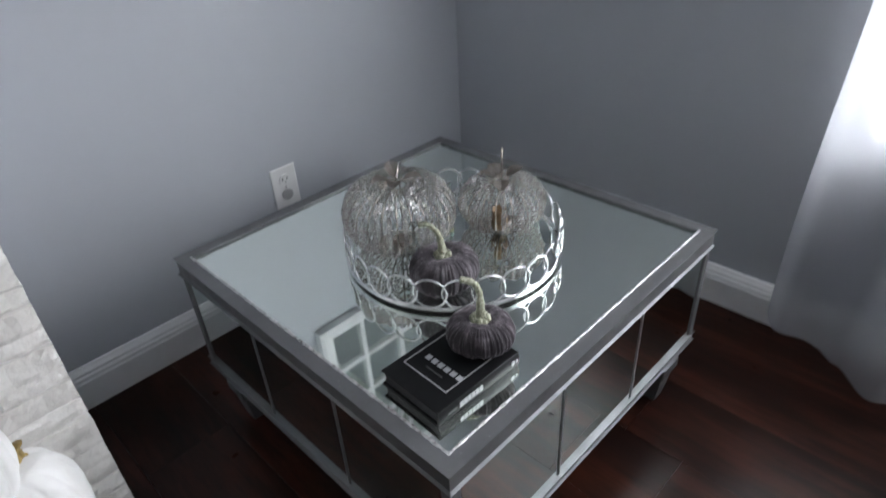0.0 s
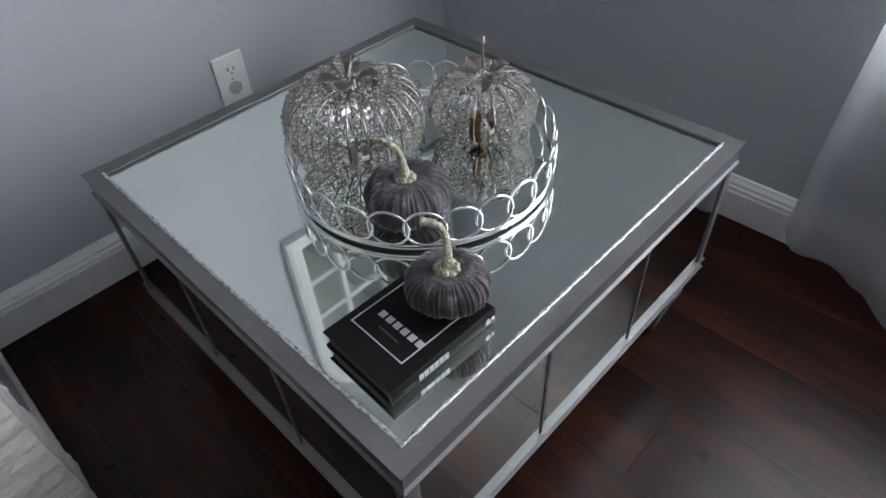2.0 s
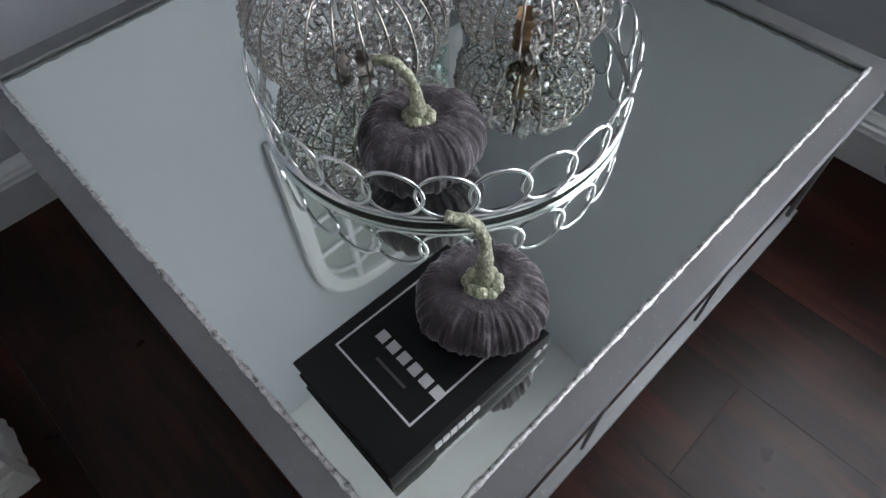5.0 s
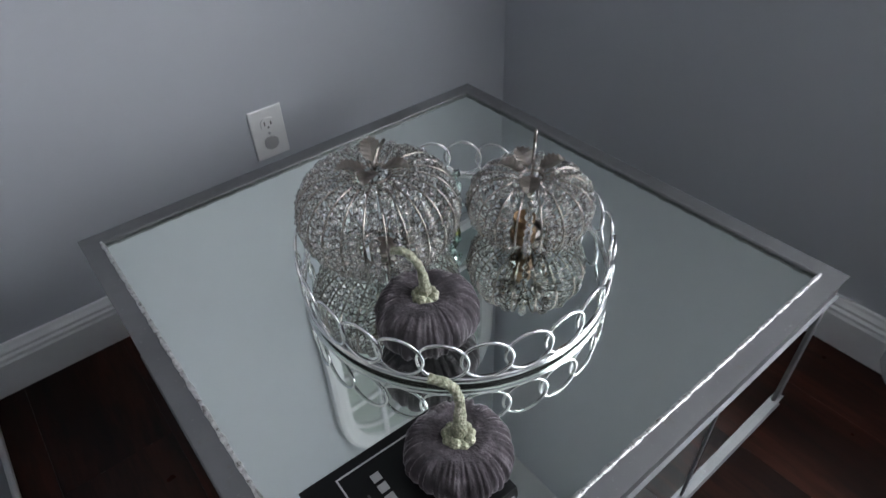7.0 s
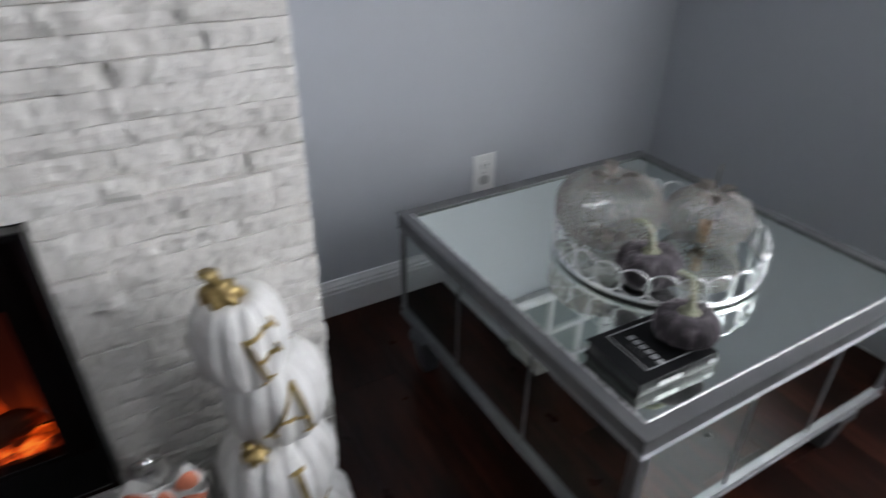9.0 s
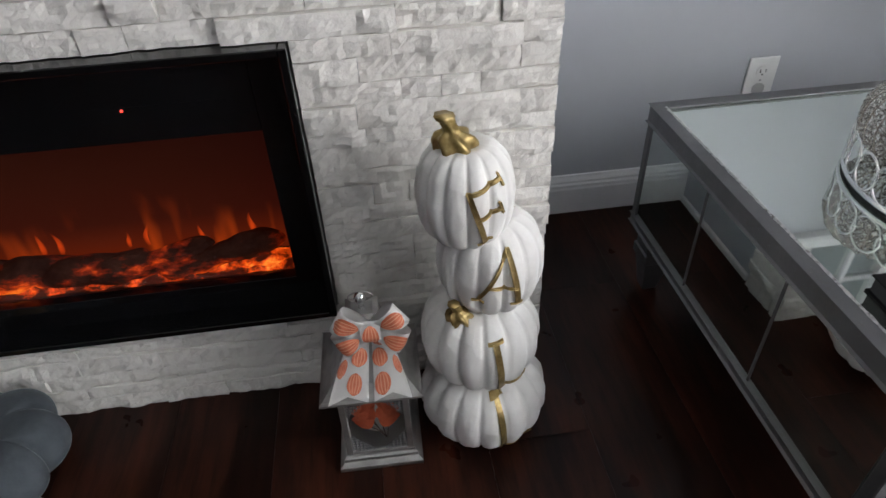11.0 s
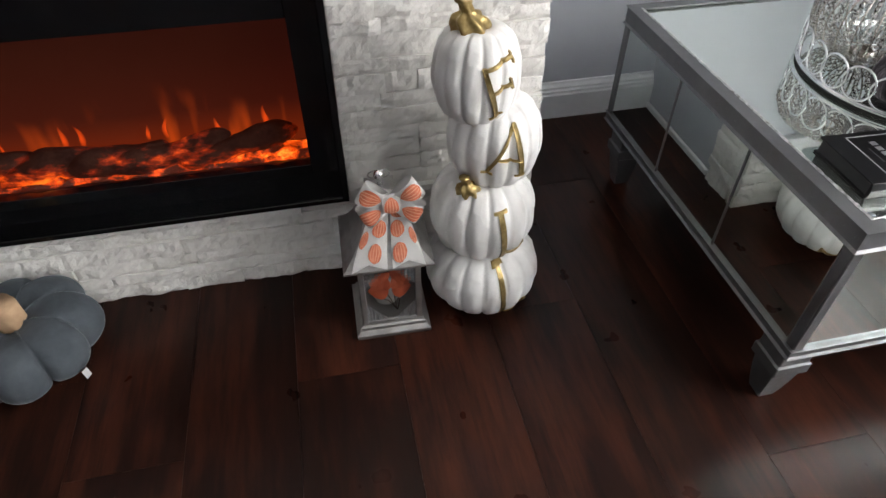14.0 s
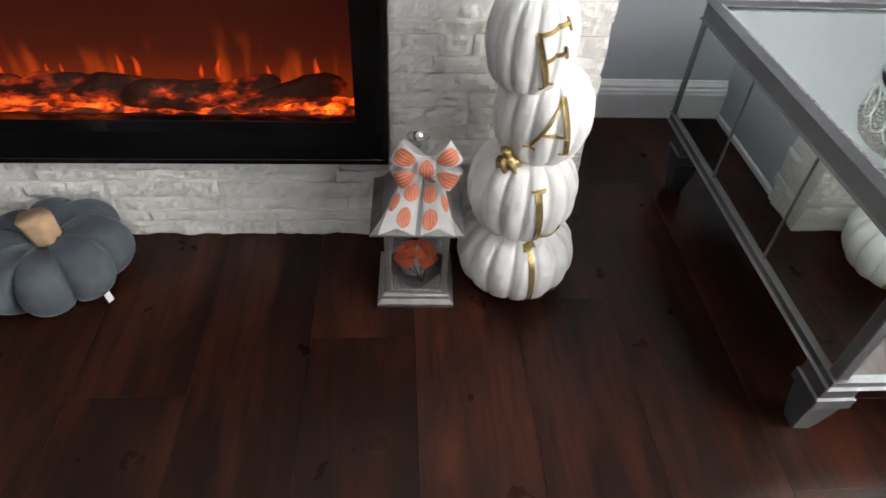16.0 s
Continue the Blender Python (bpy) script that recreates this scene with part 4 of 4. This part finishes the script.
LET_F = [(-0.28, -0.5, -0.28, 0.5, 0.089), (-0.28, 0.46, 0.32, 0.46, 0.059), (-0.28, 0.02, 0.14, 0.02, 0.053), (0.32, 0.32, 0.32, 0.54, 0.035), (0.14, -0.09, 0.14, 0.13, 0.035), (-0.42, -0.5, -0.12, -0.5, 0.035)]
LET_A = [(-0.36, -0.5, 0.0, 0.5, 0.053), (0.0, 0.5, 0.36, -0.5, 0.089), (-0.24, -0.16, 0.26, -0.16, 0.041), (-0.46, -0.5, -0.24, -0.5, 0.035), (0.22, -0.5, 0.48, -0.5, 0.035)]
LET_L = [(-0.20, -0.5, -0.20, 0.5, 0.095), (-0.32, 0.5, -0.06, 0.5, 0.045), (-0.20, -0.47, 0.26, -0.47, 0.065), (0.26, -0.49, 0.26, -0.33, 0.045)]
letter(TIERS[3], LET_F, -66, 0.524, 0.088, 17, "letter_f")
letter(TIERS[2], LET_A, -86, 0.411, 0.092, -11, "letter_a")
letter(TIERS[1], LET_L, -68, 0.242, 0.112, 6, "letter_l")
letter(TIERS[0], LET_L, -68.5, 0.095, 0.134, 5, "letter_l")

# ---- metal lantern with bow ----
lantern = thing("lantern", pose(-0.676, -0.664, 0.0, 0, 0, -1.5) @ Matrix.Diagonal((0.943, 0.943, 1, 1)), "pewter metal lantern with pumpkin-print bow", "lantern")


def square_form(profile):
    bm = bmesh.new()
    rows = sheet(bm, [[(h * a, h * b, z) for a, b in ((-1, -1), (1, -1), (1, 1), (-1, 1))] for h, z in profile], False, True)
    bm.faces.new(rows[0][::-1])
    bm.faces.new(rows[-1])
    return bm


part("base", square_form([(0.078, 0.001), (0.079, 0.004), (0.079, 0.011), (0.073, 0.016), (0.070, 0.018), (0.070, 0.025), (0.066, 0.028)]), pewter, lantern)
for sx in (-1, 1):
    for sy in (-1, 1):
        x0, x1 = sorted((sx * 0.063, sx * 0.051))
        y0, y1 = sorted((sy * 0.063, sy * 0.051))
        part("post", box(x0, x1, y0, y1, 0.0282, 0.1845, 0.0015), pewter, lantern)
part("eave_plate", square_form([(0.064, 0.185), (0.080, 0.190), (0.088, 0.1965), (0.088, 0.201), (0.085, 0.2035)]), pewter, lantern)
part("roof", square_form([(0.084, 0.2038), (0.078, 0.209), (0.066, 0.222), (0.055, 0.240), (0.045, 0.262), (0.036, 0.286), (0.029, 0.308), (0.026, 0.318), (0.028, 0.322), (0.028, 0.327), (0.018, 0.331)]), pewter, lantern, "dark pewter pagoda roof")
fin = part("finial", revolve([(0.006, 0.330), (0.004, 0.337), (0.0085, 0.343), (0.0105, 0.350), (0.0085, 0.357), (0.003, 0.361), (0.0, 0.362)], 20), chrome, lantern, "shiny round finial", smooth=True)
part("ring_handle", tube([(0.020 * math.cos(a), 0.007, 0.347 + 0.009 * math.sin(a)) for a in [k * math.tau / 28 for k in range(28)]], 0.0015, 6, True), pewter, lantern, smooth=True)
for k in range(4):
    turn = pose(0, 0, 0, 0, 0, 90 * k)
    door = part("door_frame", box(-0.0508, 0.0508, -0.0625, -0.0575, 0.0285, 0.0365, 0.001), pewter, lantern, "", turn)
    part("door_rail", box(-0.0508, 0.0508, -0.0625, -0.0575, 0.1765, 0.1843, 0.001), pewter, door)
    pane = part("pane", box(-0.0506, 0.0506, -0.0585, -0.0572, 0.037, 0.176), pane_glass, door)
    pane.visible_shadow = False
    # filigree scrolls that fill the four corners round a diamond opening
    for sx in (-1, 1):
        for top in (0, 1):
            bm = bmesh.new()
            for i in range(6):
                for j in range(6 - i):
                    px = sx * (0.0475 - i * 0.0066)
                    pz = (0.1735 - j * 0.0072) if top else (0.0395 + j * 0.0072)
                    ring = [(px + 0.0037 * math.cos(a), -0.0612, pz + 0.0037 * math.sin(a)) for a in [q * math.tau / 8 for q in range(8)]]
                    add_tube(bm, ring, 0.0009, 4, True)
            part("filigree", bm, silver, door, "silver filigree corner")
part("candle", revolve([(0.026, 0.0285), (0.028, 0.034), (0.029, 0.055), (0.026, 0.071), (0.016, 0.081), (0.0, 0.084)], 28), candle_wax, lantern, "rounded grey candle", Matrix.Translation((-0.006, 0.012, 0)), True)


def leaf_shape(length, width, fold):
    bm = bmesh.new()
    grid = []
    for i in range(11):
        s = i / 10
        w = width * (math.sin(math.pi * s ** 0.75) ** 0.7) + 0.0005
        grid.append([(length * s, w * t, fold * abs(t) * w + 0.006 * math.sin(3 * s)) for t in (-1, -0.6, -0.2, 0.2, 0.6, 1)])
    sheet(bm, grid)
    bmesh.ops.solidify(bm, geom=bm.faces[:], thickness=0.0006)
    return bm


for dx, dz, roll, ln in ((-0.004, 0.117, 196, 0.044), (0.004, 0.118, -18, 0.042), (-0.012, 0.144, 238, 0.038), (0.014, 0.144, 300, 0.036), (0.0, 0.135, 160, 0.034), (0.002, 0.14, 20, 0.034)):
    m = Matrix.Translation((dx, -0.042, dz)) @ pose(0, 0, 0, 90, 0, 0) @ pose(0, 0, 0, 0, 0, roll)
    part("silk_leaf", leaf_shape(ln, 0.023, 0.3), petal, lantern, "orange-red silk leaf", m)
for dx, tx, tz in ((0.012, -0.014, 0.108), (0.012, 0.006, 0.112), (0.014, 0.026, 0.10), (0.013, -0.028, 0.085)):
    part("twig", tube([(dx, -0.03, 0.0285), (dx * 0.6 + tx * 0.4, -0.038, 0.065), (tx, -0.041, tz)], 0.0013, 5), twig, lantern)


def ribbon(name, f, nu, nv, prints):
    """A ribbon over f(u, v), with printed pumpkins (u, v, half length, half width in u and v)."""
    bm = bmesh.new()
    sheet(bm, [[f(i / nu, j / nv) for j in range(nv + 1)] for i in range(nu + 1)])
    bmesh.ops.solidify(bm, geom=bm.faces[:], thickness=0.0007)
    rib = part(name, bm, ribbon_white, lantern, "white ribbon printed with orange pumpkins", smooth=True)

    def lifted(u, v, k):
        u, v = min(1, max(0, u)), min(1, max(0, v))
        e = 0.01
        du = f(min(1, u + e), v) - f(max(0, u - e), v)
        dv = f(u, min(1, v + e)) - f(u, max(0, v - e))
        n = du.cross(dv).normalized()
        if n.y > 0:
            n = -n
        return f(u, v) + n * k
    for u0, v0, ru, rv in prints:
        bm = bmesh.new()
        sheet(bm, [[lifted(u0 + ru * (2 * i / 8 - 1), v0 + rv * math.sqrt(max(0.02, 1 - (2 * i / 8 - 1) ** 2)) * (2 * j / 10 - 1), 0.0016) for j in range(11)] for i in range(9)])
        mark = part("printed_pumpkin", bm, ribbon_orange, rib, "orange printed pumpkin")
        bm = bmesh.new()
        for s in (-0.62, -0.22, 0.22, 0.62):
            sheet(bm, [[lifted(u0 + ru * (1.7 * i / 8 - 0.85), v0 + rv * (s * math.sqrt(1 - (1.7 * i / 8 - 0.85) ** 2) + w), 0.0022) for w in (-0.055, 0.055)] for i in range(9)])
        part("print_stripe", bm, ribbon_light, mark)
    return rib


KNOT = Vector((0.014, -0.046, 0.326))


def loop(dx, dz, ln, wide):
    d = Vector((dx, -0.15, dz)).normalized()
    side = Vector((-d.z, 0, d.x)).normalized()
    fwd = d.cross(side)
    if fwd.y > 0:
        fwd = -fwd

    def f(u, v):
        a = math.tau * u
        out = 0.5 - 0.5 * math.cos(a)
        return KNOT + d * (ln * out) + fwd * (0.013 * math.sin(a) * (0.4 + out)) + side * (wide * (v - 0.5) * (0.5 + 0.6 * out))
    return f


for dx, dz in ((-0.86, 0.52), (0.84, 0.56), (-0.93, -0.42), (0.92, -0.46)):
    ribbon("bow_loop", loop(dx, dz, 0.062, 0.040), 24, 6, [(0.34, 0.5, 0.125, 0.42)])
ribbon("bow_knot", lambda u, v: KNOT + Vector(((v - 0.5) * 0.032, -0.016 * math.sin(math.pi * u) - 0.006, 0.020 - 0.042 * u)), 10, 6, [(0.48, 0.5, 0.36, 0.42)])


def tail(x_top0, x_top1, x_bot0, x_bot1):
    def f(u, v):
        z = 0.318 - (0.106 + 0.010 * abs(2 * v - 1)) * u
        prof = [(0.318, 0.026), (0.286, 0.037), (0.262, 0.046), (0.240, 0.056), (0.222, 0.067), (0.209, 0.079), (0.200, 0.090)]
        y = 0.09
        for (za, ya), (zb, yb) in zip(prof, prof[1:]):
            if zb <= z <= za:
                y = ya + (yb - ya) * (za - z) / (za - zb)
        t0, t1 = x_top0 + (x_bot0 - x_top0) * u, x_top1 + (x_bot1 - x_top1) * u
        return Vector((t0 + (t1 - t0) * v, -y - 0.004 - 0.004 * math.sin(math.pi * v), z + 0.002))
    return f


ribbon("bow_tail", tail(-0.014, 0.012, -0.072, -0.004), 14, 8, [(0.15, 0.55, 0.11, 0.44), (0.46, 0.66, 0.14, 0.28), (0.60, 0.15, 0.13, 0.15), (0.83, 0.62, 0.14, 0.20)])
ribbon("bow_tail", tail(0.014, 0.036, 0.006, 0.070), 14, 8, [(0.20, 0.45, 0.11, 0.44), (0.48, 0.30, 0.14, 0.30), (0.60, 0.86, 0.13, 0.13), (0.84, 0.28, 0.14, 0.24)])

# ---- slate velvet floor pumpkin ----
soft = thing("fabric_pumpkin", pose(-1.368, -0.660, 0.0, 0, 0, 14) @ Matrix.Diagonal((0.97, 0.97, 1.10, 1)), "large slate-blue velvet pumpkin on the floor", "pumpkin")


def plump(u, v, k, h):
    return k * (1 + 0.03 * math.sin(2 * u + 1)), h * (1 + 0.04 * math.sin(u * 1.0 + 0.5))


part("body", pumpkin_surface(0.146, 0.140, 8, 0.24, 0.30, 192, 40, plump), blue_velvet, soft, smooth=True)
for k in range(8):
    a = (k + 0.5) * math.tau / 8
    pts = []
    for j in range(22):
        v = 0.30 + 0.66 * j / 21
        r, z = lathe_profile(0.012 + 0.976 * v, 0.30)
        pts.append((0.144 * r * 0.765 * math.cos(a) * (1 + 0.03 * math.sin(2 * a + 1)), 0.144 * r * 0.765 * math.sin(a) * (1 + 0.03 * math.sin(2 * a + 1)), 0.140 * z * (1 + 0.04 * math.sin(a + 0.5))))
    part("seam", tube(pts, 0.0016, 5), blue_velvet, soft, "stitched dark seam")
bm = bmesh.new()
grid = []
for i in range(9):
    s = i / 8
    grid.append([((0.023 + 0.008 * s) * (1 + 0.08 * math.cos(5 * q)) * math.cos(q) + 0.010 - 0.012 * s, (0.020 + 0.007 * s) * (1 + 0.08 * math.cos(5 * q)) * math.sin(q) + 0.006 * s, 0.090 + 0.062 * s) for q in [j * math.tau / 20 for j in range(20)]])
r0 = sheet(bm, grid, False, True)
bm.faces.new(r0[-1])
part("stem", bm, beige_felt, soft, "tan felt stem", smooth=True)
part("cloth_tag", box(-0.001, 0.001, -0.006, 0.006, -0.013, 0.013), label_white, soft, "small white cloth tag", pose(0.098, -0.106, 0.036, 10, 12, -47))

# ---- stone cladding ----
rnd = random.Random(77)


def stone_piece(ln, ht, depth, seed):
    """A split-face block, centred in length, with a broken front."""
    nx = max(5, min(26, int(ln / 0.0105)))
    nz = 4
    bm = bmesh.new()
    front = []
    for i in range(nx + 1):
        row = []
        for j in range(nz + 1):
            px, pz = ln * (i / nx - 0.5), ht * j / nz
            e = 0.0032 * (0.5 + noise.noise((px * 50, pz * 60, seed + 3)) ** 2) if i in (0, nx) or j in (0, nz) else 0.0
            chip = abs(noise.noise((px * 34 + seed * 3.3, pz * 38, seed * 1.7)))
            d = depth + 0.006 * noise.noise((px * 16 + seed * 7.1, pz * 24, seed)) - 0.006 * chip + 0.003 * noise.noise((px * 70, pz * 90, seed)) - e
            jx = 0.005 * noise.noise((seed, i * 1.3, j * 2.1)) if 0 < i < nx else 0.0012 * noise.noise((seed, j * 3.0, i))
            row.append((px + jx, -d, min(ht, max(0, pz + (0.003 * noise.noise((i * 1.7, seed, j)) if 0 < j < nz else 0)))))
        front.append(row)
    rows = sheet(bm, front)
    edge = [r[0] for r in rows] + rows[-1][1:] + [r[-1] for r in rows[-2::-1]] + rows[0][-2:0:-1]
    back = [bm.verts.new((v.co.x, 0.0, v.co.z)) for v in edge]
    for i in range(len(edge)):
        k = (i + 1) % len(edge)
        bm.faces.new((edge[i], edge[k], back[k], back[i]))
    return mesh_of("stone", bm, stone)


GAP = 0.0011


def course(z0, z1, x0, x1, near):
    x = x1
    while x > x0 + 0.005:
        ln = rnd.choice((0.06, 0.09, 0.12, 0.15, 0.19, 0.24, 0.31))
        if x - ln < x0 + 0.06:
            ln = x - x0
        me = stone_piece(ln - GAP, z1 - z0 - GAP, rnd.choice((0.028, 0.029, 0.029, 0.030, 0.031, 0.032, 0.039)), rnd.uniform(0, 90))
        yield me, Matrix.Translation((x - ln / 2, BF - 0.0005, z0 + GAP / 2))
        x -= ln


def courses(z0, z1, n):
    cuts = [z0 + (z1 - z0) * k / n + (rnd.uniform(-0.005, 0.005) if 0 < k < n else 0) for k in range(n + 1)]
    return list(zip(cuts, cuts[1:]))


far_v, far_f = [], []
SX0, SX1 = BX0 - 0.014, -0.3375
bands = [(c, ((SX0, SX1),)) for c in courses(0.0005, FZ0 - 0.001, 6)]
bands += [(c, ((SX0, FX0 - 0.0015), (FX1 + 0.0015, SX1))) for c in courses(FZ0 - 0.001, FZ1 + 0.001, 14)]
bands += [(c, ((SX0, SX1),)) for c in courses(FZ1 + 0.001, TOP - 0.002, 46)]
for (z0, z1), spans in bands:
    for x0, x1 in spans:
        for me, m in course(z0, z1, x0, x1, True):
            if m.translation.x > -1.7 and z1 < 1.12:
                ob = new("stone", me)
                ob.parent = breast
                ob.matrix_basis = m
            else:
                base = len(far_v)
                far_v += [m @ v.co for v in me.vertices]
                far_f += [[base + i for i in p.vertices] for p in me.polygons]
                bpy.data.meshes.remove(me)
me = bpy.data.meshes.new("stone_field")
me.from_pydata(far_v, [], far_f)
me.materials.append(stone.m)
ob = new("stone_field", me)
ob.parent = breast
ob["kind"] = "stuff"
# returns of the cladding round the corner
for (z0, z1), _ in bands:
    if z1 < 1.12:
        me = stone_piece(0.1 + rnd.uniform(-0.015, 0.03), z1 - z0 - GAP, 0.0150, rnd.uniform(0, 90))
        ob = new("stone", me)
        ob.parent = breast
        ob.matrix_basis = Matrix.Translation((BX1 + 0.0005, BF + 0.054, z0 + GAP / 2)) @ pose(0, 0, 0, 0, 0, 90)

# ---- plank floor ----
floor = tagged(new("floor", mesh_of("floor", box(WEST - 0.12, EAST + 0.14, SOUTH - 0.12, 0.12, -0.12, -0.003), dark_gap)), "dark mahogany plank floor with a soft gloss", "floor", "", "structure")
rnd = random.Random(5)
PW = 0.197
k0 = int((EAST + 0.482) / PW) + 1
for k in range(k0, -20, -1):
    x1 = -0.482 + PW * k
    x0 = x1 - PW
    xa, xb = max(x0 + 0.00015, WEST), min(x1 - 0.00015, EAST)
    if xb - xa < 0.01:
        continue
    slot = round((x1 + 0.482) / PW)
    first = {-1: -0.810, -3: -0.930, -2: -1.60, 0: -1.45}.get(slot, -rnd.uniform(0.3, 1.2))
    cuts = [0.0, first]
    while cuts[-1] > SOUTH:
        cuts.append(cuts[-1] - 1.22)
    cuts[-1] = SOUTH
    for y1, y0 in zip(cuts, cuts[1:]):
        if y1 - y0 < 0.01:
            continue
        bm = box(xa, xb, y0 + 0.0002, y1 - 0.0002, -0.0029, 0.0, 0.0002)
        plank = part("plank", bm, wood, floor)
